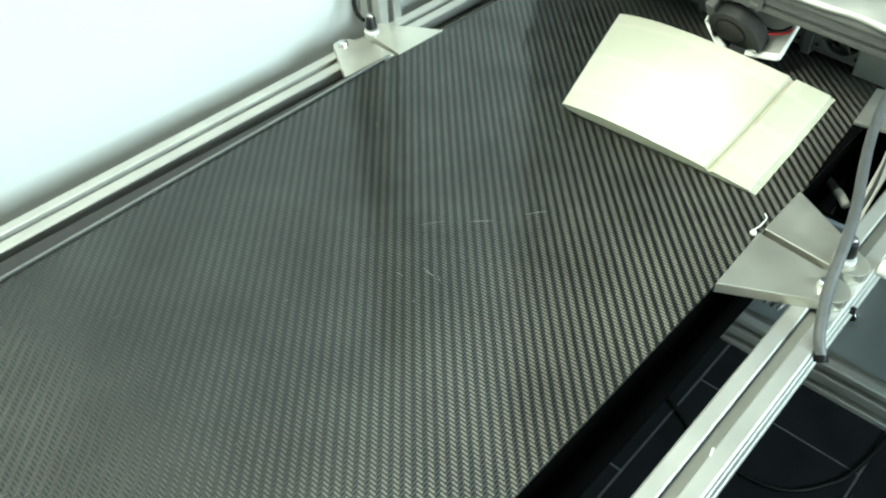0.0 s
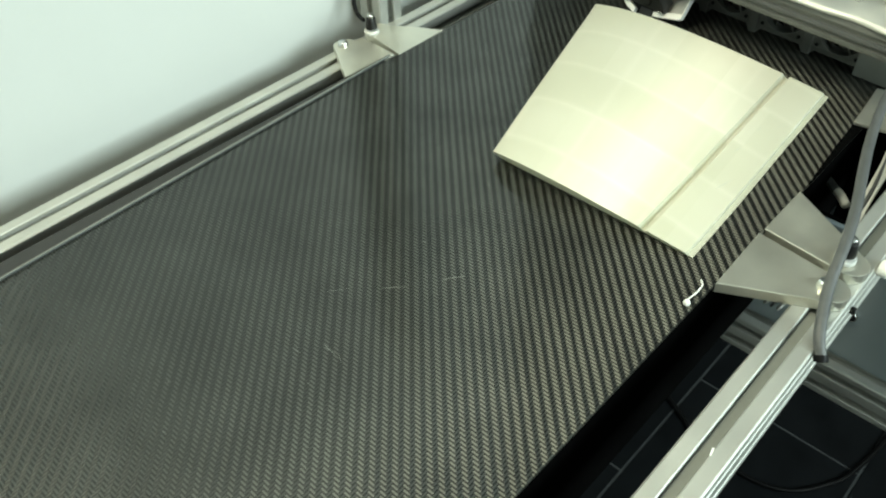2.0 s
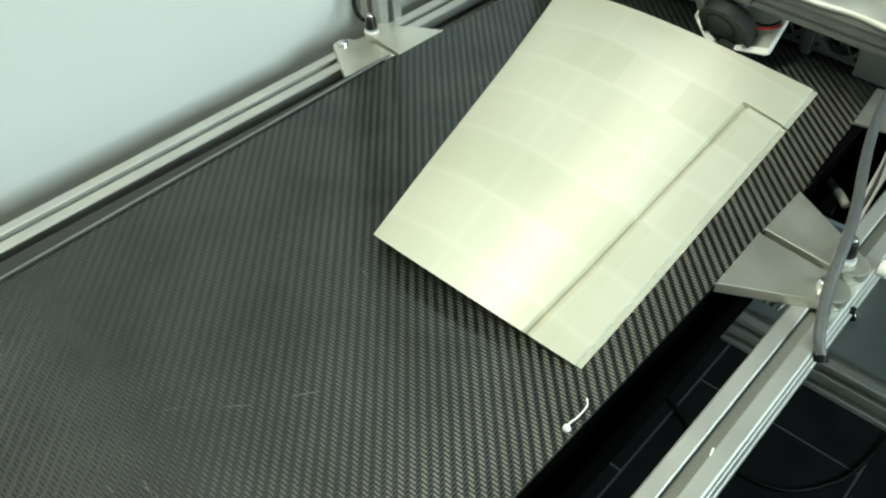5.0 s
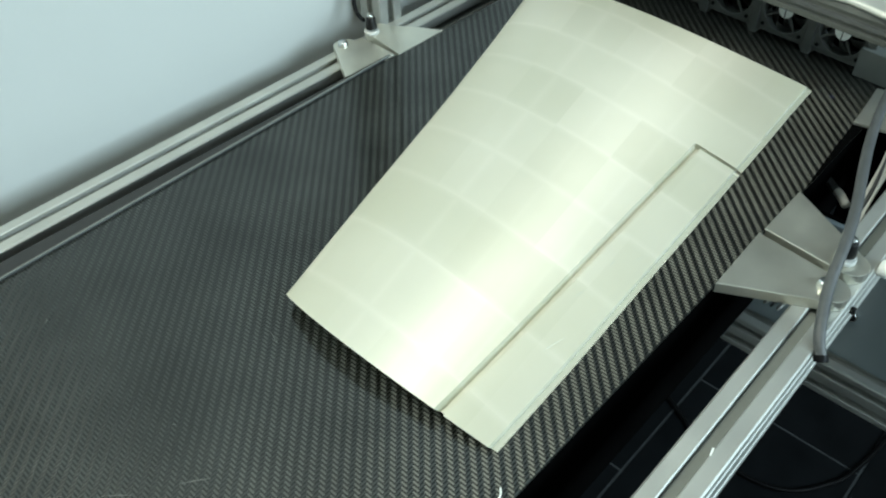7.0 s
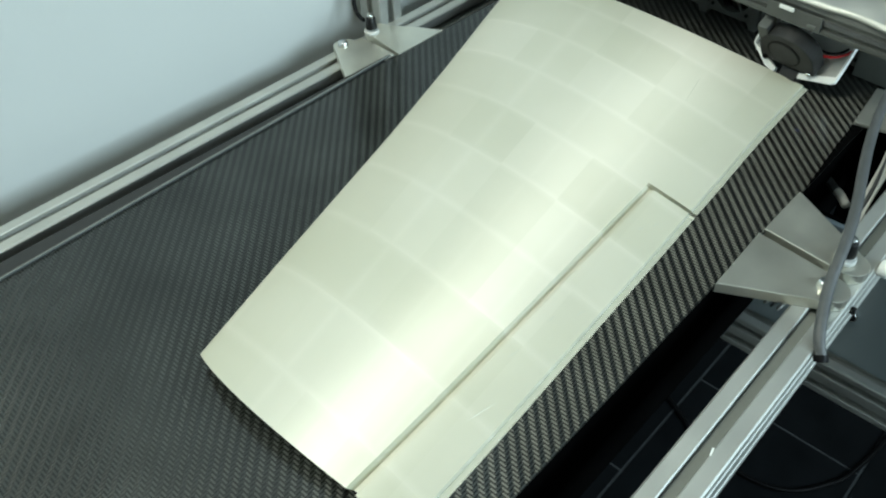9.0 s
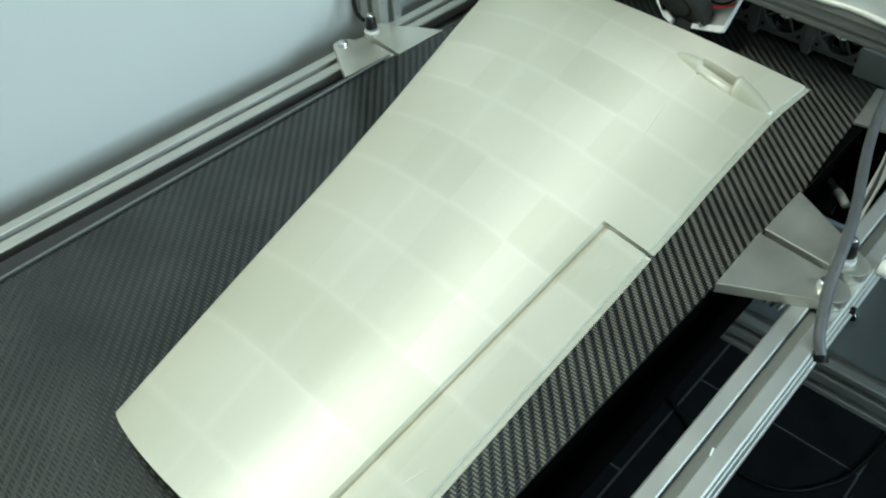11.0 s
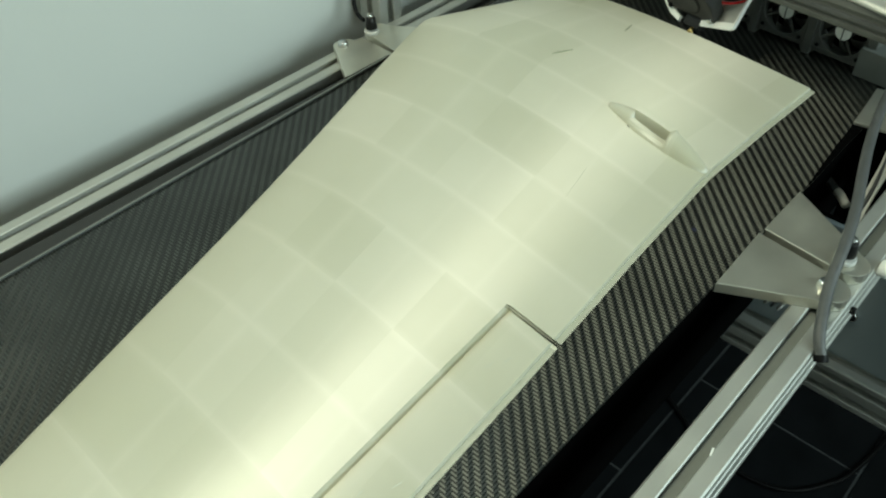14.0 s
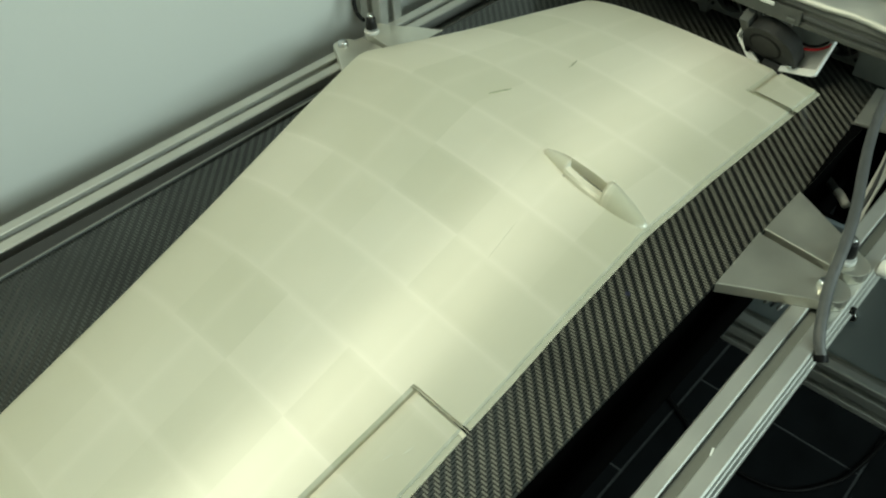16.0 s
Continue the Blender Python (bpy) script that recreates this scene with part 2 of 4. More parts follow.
def bm_prism(poly, z0, z1, m=Matrix(), bevel=0.0, bm=None):
    """A prism on a polygon in the xy plane."""
    bm = bm or bmesh.new()
    lo = [bm.verts.new((x, y, z0)) for x, y in poly]
    hi = [bm.verts.new((x, y, z1)) for x, y in poly]
    n = len(poly)
    fs = [bm.faces.new(hi), bm.faces.new(lo[::-1])]
    for i in range(n):
        fs.append(bm.faces.new((lo[i], lo[(i + 1) % n], hi[(i + 1) % n], hi[i])))
    bmesh.ops.recalc_face_normals(bm, faces=fs)
    vs = lo + hi
    if bevel:
        es = [e for e in {e for v in vs for e in v.link_edges} if abs(e.verts[0].co.z - e.verts[1].co.z) < 1e-7]
        out = bmesh.ops.bevel(bm, geom=es, offset=bevel, segments=2, affect="EDGES", profile=0.5)
        vs = list({v for f in out["faces"] for v in f.verts} | {v for v in vs if v.is_valid})
    bmesh.ops.transform(bm, matrix=m, verts=vs)
    return bm


def bm_tube(points, r, seg=10, bm=None):
    """A round tube along a smooth line through the points."""
    bm = bm or bmesh.new()
    pts = [Vector(p) for p in points]
    line = []
    for i in range(len(pts) - 1):
        a, b = pts[max(i - 1, 0)], pts[i]
        c, d = pts[i + 1], pts[min(i + 2, len(pts) - 1)]
        for k in range(8):
            t = k / 8
            line.append(0.5 * ((2 * b) + (c - a) * t + (2 * a - 5 * b + 4 * c - d) * t * t + (3 * b - a - 3 * c + d) * t ** 3))
    line.append(pts[-1])
    rings = []
    for i, p in enumerate(line):
        way = (line[min(i + 1, len(line) - 1)] - line[max(i - 1, 0)]).normalized()
        side = way.cross(Vector((0.31, 0.2, 0.93))).normalized()
        up = side.cross(way)
        rings.append([bm.verts.new(p + r * (math.cos(a) * side + math.sin(a) * up)) for a in [2 * math.pi * j / seg for j in range(seg)]])
    for i in range(len(rings) - 1):
        for j in range(seg):
            bm.faces.new((rings[i][j], rings[i][(j + 1) % seg], rings[i + 1][(j + 1) % seg], rings[i + 1][j]))
    bm.faces.new(rings[0][::-1])
    bm.faces.new(rings[-1])
    bmesh.ops.recalc_face_normals(bm, faces=bm.faces[:])
    return bm


def slot_profile(w, h, slot=0.008, depth=0.009, sides="tblr"):
    """Outline of a slotted aluminium extrusion, centred; a groove in each named side."""
    a, b, s, c = w / 2, h / 2, slot / 2, 0.0012

    def edge(p, q, groove):
        p, q = Vector(p), Vector(q)
        way = (q - p).normalized()
        inn = Vector((-way.y, way.x))
        out = [p + way * c]
        spots = [(p + q) / 2] if (q - p).length < 0.04 else [p + (q - p) * 0.27, p + (q - p) * 0.73]
        for mid in spots if groove else ():
            out += [mid - way * (s + 0.0008), mid - way * s + inn * 0.0008, mid - way * s + inn * 0.003,
                    mid - way * (s + 0.003) + inn * 0.0036, mid - way * s + inn * depth,
                    mid + way * s + inn * depth, mid + way * (s + 0.003) + inn * 0.0036,
                    mid + way * s + inn * 0.003, mid + way * s + inn * 0.0008, mid + way * (s + 0.0008)]
        out.append(q - way * c)
        return out
    pts = edge((-a, -b), (a, -b), "b" in sides) + edge((a, -b), (a, b), "r" in sides)
    pts += edge((a, b), (-a, b), "t" in sides) + edge((-a, b), (-a, -b), "l" in sides)
    return [(p.x, p.y) for p in pts]


ALONG_Y = Matrix(((1, 0, 0, 0), (0, 0, -1, 0), (0, 1, 0, 0), (0, 0, 0, 1)))   # prism z runs to -y
ALONG_X = Matrix(((0, 0, 1, 0), (1, 0, 0, 0), (0, 1, 0, 0), (0, 0, 0, 1)))    # prism z runs to x


def empty(name, label, category, group="", kind="", loc=(0, 0, 0)):
    ob = new(name)
    ob.location = loc
    return tagged(ob, label, category, group, kind)


# ---- room ----
FLOOR = -0.80
WALL_END = 0.85   # where the white wall by the printer stops; the recess beyond is added


def room():
    bm = bm_box(-0.415, 2.0, -1.6, 4.6, FLOOR - 0.05, FLOOR - 0.0015)
    bm_box(-2.4, -0.415, WALL_END, 4.6, FLOOR - 0.05, FLOOR - 0.0015, bm=bm)
    f = tagged(part("floor", bm, M_GROUT), "dark slate tile floor with grey grout joints", "floor", kind="structure")
    x0 = 0.0328
    base = bm_box(-0.1463, 0.1463, -0.2978, 0.2978, -0.008, 0.0, 0.0010)
    first = None
    for i in range(-3, 6):
        for j in range(-3, 4):
            cx = x0 + 0.1485 + 0.297 * i
            cy = (0.968 if i % 2 == 0 else 0.708) + 0.3 + 0.6 * j
            if cx - 0.15 < -0.45 or cx > 1.9 or cy < -1.6 or cy > 2.3:
                continue
            if first is None:
                first = part("tile", base, M_TILE, f)
                ob = first
            else:
                ob = new("tile", first.data)
                ob.parent = f
            ob.location = (cx, cy, FLOOR)
    # unseen recess and distant north wall, added to keep the belt's reflections dark
    for name, b in (("wall_west", (-0.415, -0.315, -1.6, WALL_END)), ("unseen_recess_jog", (-2.4, -0.415, WALL_END - 0.1, WALL_END)), ("unseen_recess_back", (-2.5, -2.4, WALL_END - 0.1, 4.6)), ("unseen_far_north", (-2.5, 2.1, 4.6, 4.7)), ("wall_south", (-0.415, 2.1, -1.7, -1.6))):
        tagged(part(name, bm_box(*b, FLOOR - 0.05, 1.75), M_WALL), "plain white painted room wall", "wall", kind="structure")
    bm = bm_box(2.0, 2.1, -1.6, 4.6, FLOOR - 0.05, 0.37)
    bm_box(2.0, 2.1, -1.6, 4.6, 1.33, 1.75, bm=bm)
    bm_box(2.0, 2.1, -1.6, -0.08, 0.37, 1.33, bm=bm)
    bm_box(2.0, 2.1, 1.58, 4.6, 0.37, 1.33, bm=bm)
    tagged(part("wall_east", bm, M_WALL), "white painted wall with a window opening", "wall", kind="structure")
    tagged(part("ceiling", bm_box(-2.5, 2.1, -1.7, 4.7, 1.75, 1.85), M_CEIL), "plain white ceiling", "ceiling", kind="structure")


room()

# ---- the printer's frame ----
Y0, Y1 = -0.45, 1.45


def rail(name, xc, zc, w, h, label):
    """A slotted rail along the belt."""
    bm = bm_prism(slot_profile(w, h), -Y1, -Y0, ALONG_Y)
    ob = part(name, bm, M_ALU_DULL)
    ob.location = (xc, 0, zc)
    # added strip: the groove's soft shade put into a grey colour
    part("groove_shade_strip", bm_box(-0.0037, 0.0037, Y0, Y1, h / 2 - 0.0075, h / 2 - 0.0050, 0.0003), M_GROOVE_SHADE, ob, "grey strip added in the rail's slot for its shade")
    part("end_cap", bm_box(-w / 2, w / 2, Y0 - 0.004, Y0 - 0.0002, -h / 2, h / 2, 0.001), M_PLASTIC, ob, "dark plastic end cap")
    return tagged(ob, label, "frame rail", "frame rails along the belt")


EAST_RAIL = rail("frame_rail", 0.253, -0.031, 0.030, 0.046, "slotted anodised aluminium rail beside the belt, clamp plates on it")
rail_w = rail("frame_rail", -0.2430, -0.023, 0.030, 0.030, "slotted aluminium rail by the white wall, an upright stands on it")

rail_w.rotation_euler = (0, 0, radians(0.9))


def cross_beam():
    bm = bm_prism(slot_profile(0.030, 0.044, sides="tblr"), -0.305, 0.75, ALONG_X)
    ob = part("cross_beam", bm, M_ALU_DULL)
    ob.location = (0, 0.635, -0.2672)
    tagged(ob, "lower slotted aluminium cross beam of the printer frame", "frame beam")
    p = part("side_panel", bm_box(-0.30, 0.75, 0.638, 0.644, -0.245, -0.095, 0.001), M_PANEL)
    for x, z in ((0.2513, -0.184), (0.46, -0.184)):
        part("bolt", bm_cyl(0.006, 0.006, pose(x, 0.6355, z, 90), seg=18, bevel=0.0012), M_STEEL, p, "bright button-head bolt", True)
    tagged(p, "blue-grey plastic cover panel above the lower beam", "panel")


cross_beam()
# black block and board added where the open gap is only dark
tagged(part("black_filler", bm_box(0.188, 0.232, 0.70, 1.10, -0.20, -0.012, 0.002), M_FLAT_BLACK), "black block added beneath the clamp plate to fill the dark gap", "cover")
tagged(part("black_filler", bm_box(-0.30, 0.237, 0.646, 0.652, -0.243, -0.096, 0.001), M_FLAT_BLACK), "black board added behind the cover panel to keep the gap dark", "cover")


def bed():
    th = empty("print_bed", "black coated bed box under the moving belt", "printer bed")
    part("deck", bm_box(-0.19, 0.185, Y0, Y1, -0.010, -0.004), M_FLAT_BLACK, th)
    part("side_skirt", bm_box(0.180, 0.187, Y0, Y1, -0.125, -0.011, 0.001), M_FLAT_BLACK, th)
    part("side_skirt", bm_box(-0.192, -0.185, Y0, Y1, -0.125, -0.011, 0.001), M_FLAT_BLACK, th)
    part("underside", bm_box(-0.184, 0.179, Y0, Y1, -0.125, -0.119), M_FLAT_BLACK, th)
    part("edge_channel", bm_prism([(-0.214, Y0), (-0.1935, Y0), (-0.1935, Y1), (-0.236, Y1)], -0.040, -0.030), M_FLAT_BLACK, th)
    # added wedge over the belt edge; its near-black colour paints the shadow there
    part("edge_shade_wedge", bm_prism([(-0.2060, -0.15), (-0.1795, -0.15), (-0.2018, 0.47), (-0.2060, 0.47)], -0.0035, 0.0010), M_FAN, th, "dark wedge added over the belt edge for the shade there")
    part("edge_strip", bm_prism([(-0.1817, -0.15), (-0.1798, -0.15), (-0.2021, 0.47), (-0.2040, 0.47)], 0.0011, 0.0024), M_GREY, th, "thin grey strip along the belt edge")


bed()
# added wedge: paints the dark gap beside the belt over its straight edge
tagged(part("gap_wedge", bm_prism([(0.1935, 0.537), (0.1878, 0.605), (0.1850, 0.649), (0.1935, 0.649)], 0.0006, 0.0016), M_FLAT_BLACK), "thin black wedge added over the belt edge for the dark gap", "cover")
scuff = part("paint_chip", bm_box(-0.0006, 0.0006, -0.003, 0.003, 0, 0.0004), M_HUB, EAST_RAIL, "tiny pale chip on the rail")
scuff.matrix_local = pose(0.0040, 0.2863, 0.0231, 0, 0, 12)
part("rail_knob", bm_cyl(0.0065, 0.008, pose(0.0195, 0.5045, 0.022, 0, 90), seg=24, bevel=0.0015), M_HUB, EAST_RAIL, "round cream knob", True)
part("rail_bolt", bm_cyl(0.003, 0.004, pose(0.0168, 0.47, 0.004, 0, 90), seg=14, bevel=0.0008), M_BLACK_STEEL, EAST_RAIL, "black set screw", True)

# ---- clamp plates ----


def clamp_plate(name, poly, bolt, tall, label, low=-0.008, high=0.001):
    th = part(name, bm_prism(poly, low, high, bevel=0.0006), M_ALU)
    tagged(th, label, "clamp plate", "aluminium clamp plates at the belt edges")
    bx, by = bolt
    if tall:
        part("collar", bm_cyl(0.0078, 0.004, pose(bx, by, 0.003), bevel=0.001), M_PALE_WIRE, th, "round cream spacer", True)
        bolt_body = part("bolt", bm_cyl(0.0064, 0.012, pose(bx, by, 0.013), r2=0.0046, bevel=0.0008), M_BLACK_STEEL, th, "black tapered bolt", True)
        part("bolt_tip", bm_cyl(0.0035, 0.004, pose(bx, by, 0.0205), bevel=0.0012), M_STEEL, bolt_body, "bright steel bolt tip", True)
    else:
        part("bolt", bm_cyl(0.0058, 0.005, pose(bx, by, 0.0035), r2=0.0045, bevel=0.0012), M_STEEL, th, "bright button-head bolt", True)
    return th


def arc(cx, cy, r, a0, a1, n=8):
    return [(cx + r * math.cos(radians(a0 + (a1 - a0) * i / n)), cy + r * math.sin(radians(a0 + (a1 - a0) * i / n))) for i in range(n + 1)]


clamp_plate("clamp_plate", [(0.193, 0.402)] + arc(0.2535, 0.449, 0.0135, -70, 95) + [(0.1905, 0.470)], (0.2495, 0.449), False, "triangular brushed aluminium clamp plate with a rounded bolted end")
clamp_plate("clamp_plate", [(0.1915, 0.4765)] + arc(0.2535, 0.4825, 0.0135, -85, 75) + [(0.1915, 0.535)], (0.249, 0.482), True, "triangular aluminium clamp plate with a black tension bolt")
clamp_plate("clamp_plate", [(0.185, 0.650), (0.213, 0.655), (0.262, 0.70), (0.262, 0.74), (0.179, 0.715)], (0.25, 0.715), False, "aluminium clamp plate beside the fan shroud", 0.0008, 0.0040)
clamp_plate("clamp_plate", [(-0.2015, 0.411), (-0.2015, 0.4755), (-0.252, 0.4775)] + arc(-0.2515, 0.455, 0.0135, 100, 215), (-0.2535, 0.453), False, "brushed aluminium clamp plate on the rail by the wall")
clamp_plate("clamp_plate", [(-0.1985, 0.4785), (-0.1985, 0.543)] + [(-0.225, 0.530)] + arc(-0.2515, 0.50, 0.0135, 80, 260), (-0.2505, 0.490), True, "aluminium clamp plate at the upright's foot with tension bolt")


def upright():
    bm = bm_prism(slot_profile(0.032, 0.032), -0.008, 0.62)
    ob = part("upright_post", bm, M_ALU_DULL)
    ob.location = (-0.281, 0.532, 0)
    tagged(ob, "vertical slotted aluminium post beside the belt", "frame post")


upright()

# ---- belt ----


def belt():
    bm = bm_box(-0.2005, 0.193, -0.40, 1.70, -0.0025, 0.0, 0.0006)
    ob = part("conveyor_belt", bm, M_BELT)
    rnd = random.Random(4)
    marks = [((0.0303, 0.2779), (0.0420, 0.2770)), ((0.0440, 0.2790), (0.0510, 0.2752)), ((0.0470, 0.2497), (0.0485, 0.2510)), ((-0.0037, 0.4771), (0.0080, 0.4741)), ((0.0355, 0.4563), (0.0370, 0.4550)), ((-0.004, 0.310), (0.006, 0.324)), ((0.048, 0.372), (0.058, 0.386)), ((0.022, 0.338), (0.034, 0.350)),
             ((-0.0168, 0.0745), (-0.0158, 0.0755)), ((0.0500, 0.0985), (0.0508, 0.0995)), ((-0.06, 0.05), (-0.0592, 0.0512)), ((0.018, 0.262), (0.025, 0.2625))]
    for _ in range(16):
        x, y, a, r = rnd.uniform(-0.15, 0.17), rnd.uniform(0.0, 0.95), rnd.uniform(0, 6.28), rnd.uniform(0.0006, 0.006)
        marks.append(((x, y), (x + r * math.cos(a), y + r * math.sin(a))))
    for (xa, ya), (xb, yb) in marks:
        a, b = Vector((xa, ya, 0)), Vector((xb, yb, 0))
        n = Vector((-(b - a).y, (b - a).x, 0)).normalized() * rnd.uniform(0.00012, 0.00032)
        m = (a + b) / 2 + n * rnd.uniform(-1.5, 1.5)
        bm = bm_prism([((a - n * 0.4).x, (a - n * 0.4).y), ((m - n).x, (m - n).y), ((b - n * 0.4).x, (b - n * 0.4).y), ((b + n * 0.4).x, (b + n * 0.4).y), ((m + n).x, (m + n).y), ((a + n * 0.4).x, (a + n * 0.4).y)], -0.0001, 0.00012)
        part("scuff", bm, M_SCRATCH, ob, "pale scuff on the lacquer")
    spot = bm_prism(arc(0.1530, 0.9925, 0.0022, 0, 330, 11), -0.0001, 0.00012)
    part("ink_spot", spot, M_INK, ob, "dark blue ink spot")
    return tagged(ob, "glossy black carbon-fibre twill conveyor belt", "conveyor belt")


BELT = belt()


# ---- fan shroud behind the print line ----


SHROUD = pose(0.1291, 0.7365, 0, 0, 0, -6.5) @ pose(-0.1291, -0.7365, 0)   # stands a little askew to the belt


def shroud():
    th = empty("fan_shroud", "dark plastic shroud with a row of square fans over the belt", "fan shroud")
    yf = 0.735
    xs = [0.1291 - 0.0592 * i for i in range(6)]
    for i in range(7):
        x = 0.1587 - 0.0592 * i
        part("pillar", bm_box(x - 0.0045, x + 0.0045, yf, yf + 0.016, 0.0 if i else 0.029, 0.075, 0.0008), M_PLASTIC, th)
    for x in xs:
        part("bottom_rail", bm_box(x - 0.0251, x + 0.0251, yf + 0.001, yf + 0.014, 0.006, 0.0105, 0.0006), M_PLASTIC, th)
    part("top_rail", bm_box(-0.20, 0.163, yf, yf + 0.016, 0.0755, 0.10, 0.001), M_PLASTIC, th)
    part("end_block", bm_box(0.1515, 0.188, yf - 0.004, yf + 0.03, 0.0005, 0.0285, 0.001), M_GREY, th, "plain grey end block")
    part("back_plate", bm_box(-0.20, 0.163, yf + 0.030, yf + 0.034, 0.003, 0.10), M_FLAT_BLACK, th)
    for i in range(1, 7):
        x = 0.1587 - 0.0592 * i
        part("foot", bm_prism([(x - 0.011, 0.0105), (x - 0.0035, 0.0004), (x + 0.0035, 0.0004), (x + 0.011, 0.0105)], -yf - 0.013, -yf - 0.001, ALONG_Y), M_PLASTIC, th)
    th.matrix_world = SHROUD


def fan_thing():
    """An axial fan in a square frame, its face to -y, centred at its origin."""
    th = empty("cooling_fan", "square black axial fan with a white hub sticker", "fan", "row of shroud fans")
    h = 0.0245
    ring = bmesh.new()
    inner = [(0.0228 * math.cos(a), 0.0228 * math.sin(a)) for a in [2 * math.pi * i / 48 for i in range(48)]]

    def onto_square(x, z):
        k = h / max(abs(x), abs(z))
        return x * k, z * k
    rows = []
    for x, z in inner:
        ox, oz = onto_square(x, z)
        rows.append([ring.verts.new((ox, 0.0, oz)), ring.verts.new((x, 0.0, z)), ring.verts.new((x, 0.013, z)), ring.verts.new((ox, 0.013, oz))])
    for i in range(48):
        a, b = rows[i], rows[(i + 1) % 48]
        for j in range(4):
            ring.faces.new((a[j], a[(j + 1) % 4], b[(j + 1) % 4], b[j]))
    bmesh.ops.recalc_face_normals(ring, faces=ring.faces[:])
    part("frame", ring, M_PLASTIC, th)
    for sx in (-1, 1):
        for sz in (-1, 1):
            part("screw", bm_cyl(0.0018, 0.001, pose(sx * 0.020, -0.0008, sz * 0.020, 90), seg=12), M_CABLE, th)
    hub = part("hub", bm_cyl(0.0085, 0.008, pose(0, 0.005, 0, 90), bevel=0.0006), M_FAN, th)
    stick = bm_prism([(0.0078 * math.cos(a), 0.0078 * math.sin(a)) for a in [2 * math.pi * i / 28 for i in range(28)]], 0, 0.0004, pose(0, 0.0008, 0, 90))
    part("sticker", stick, M_HUB, hub, "white round sticker")
    part("sticker_bar", bm_box(-0.0006, 0.0006, -0.0001, 0.0003, -0.0072, 0.0072), M_GREY, hub)
    for k in range(4):
        part("strut", bm_box(-0.0011, 0.0011, 0.0015, 0.004, 0.008, 0.0235, 0.0004), M_PLASTIC, th).rotation_euler = (0, radians(45 + 90 * k + 12), 0)
    blade = bmesh.new()
    g = []
    for i in range(5):
        r = 0.0085 + 0.0138 * i / 4
        g.append([blade.verts.new((r * math.cos(q * 0.36 + 0.12 * i), 0.0075 - q * 0.0035, r * math.sin(q * 0.36 + 0.12 * i))) for q in (-1, 0, 1)])
    for i in range(4):
        for j in range(2):
            blade.faces.new((g[i][j], g[i][j + 1], g[i + 1][j + 1], g[i + 1][j]))
    bmesh.ops.solidify(blade, geom=blade.faces[:], thickness=0.0006)
    one = part("blade", blade, M_BLADE, th, "", True)
    for k in range(1, 7):
        ob = new("blade", one.data)
        ob.parent = th
        ob.rotation_euler = (0, 2 * math.pi * k / 7, 0)
    return th


shroud()
fan0 = fan_thing()
fan0.matrix_world = SHROUD @ pose(0.1291, 0.7365, 0.0330)
for i in range(1, 6):
    copy_thing(fan0, SHROUD @ pose(0.1291 - 0.0592 * i, 0.7365, 0.0330))

# ---- gantry: moving beam with its cover, and the print head ----


def gantry_beam():
    """Origin where the print plane meets the head's level; x along the beam, y away from the wing's root, z up."""
    th = empty("gantry_beam", "dark grey beam under a bright aluminium cover plate, carrying the carriage", "gantry beam")
    turn = Matrix(((0, 0, 1, 0), (1, 0, 0, 0), (0, 1, 0, 0), (0, 0, 0, 1)))
    part("beam", bm_prism([(-0.018, 0.0415), (0.012, 0.0415), (0.012, 0.066), (-0.020, 0.066), (-0.0215, 0.060), (-0.0195, 0.0565), (-0.0195, 0.050), (-0.0185, 0.0485)], -0.36, 0.12, turn, bevel=0.0008), M_BEAM, th)
    part("linear_rail", bm_box(-0.35, 0.115, -0.0205, -0.0182, 0.0435, 0.0475, 0.0006), M_PLASTIC, th, "dark linear guide rail")
    part("belt_strip", bm_box(-0.35, 0.115, -0.0212, -0.0200, 0.0512, 0.0552, 0.0004), M_HOSE, th, "toothed drive belt strip")
    # thin sheet cover with a gently waved front edge
    bm = bmesh.new()
    rows = []
    for i in range(61):
        x = -0.36 + 0.48 * i / 60
        wave = 0.0018 * math.sin((x + 0.02) * 52) + 0.0007 * math.sin(x * 117)
        prof = [(-0.024 + wave, 0.0655), (-0.0245 + wave, 0.0672), (-0.020, 0.0700), (0.05, 0.0900), (0.05, 0.0885), (-0.019, 0.0680)]
        rows.append([bm.verts.new((x, y, z)) for y, z in prof])
    for p, q in zip(rows, rows[1:]):
        for k in range(6):
            bm.faces.new((p[k], p[(k + 1) % 6], q[(k + 1) % 6], q[k]))
    bm.faces.new(rows[0])
    bm.faces.new(rows[-1][::-1])
    bmesh.ops.recalc_face_normals(bm, faces=bm.faces[:])
    plate = part("cover_plate", bm, M_ALU_DULL, th, "bright aluminium cover plate", True)
    for x in (0.0005, -0.155, -0.30):
        part("screw", bm_cyl(0.0042, 0.003, pose(x, -0.0015, 0.0768, 16), bevel=0.001), M_STEEL, plate, "", True)
        part("screw_socket", bm_cyl(0.0020, 0.0006, pose(x, -0.0020, 0.0785, 16), seg=6), M_CABLE, plate)
    for x in (0.018, 0.034, 0.046):
        part("cover_block", bm_box(x, x + 0.009, 0.002, 0.012, 0.0770, 0.0850, 0.0012), M_ALU_DULL, plate)
    return th


BEAM = gantry_beam()


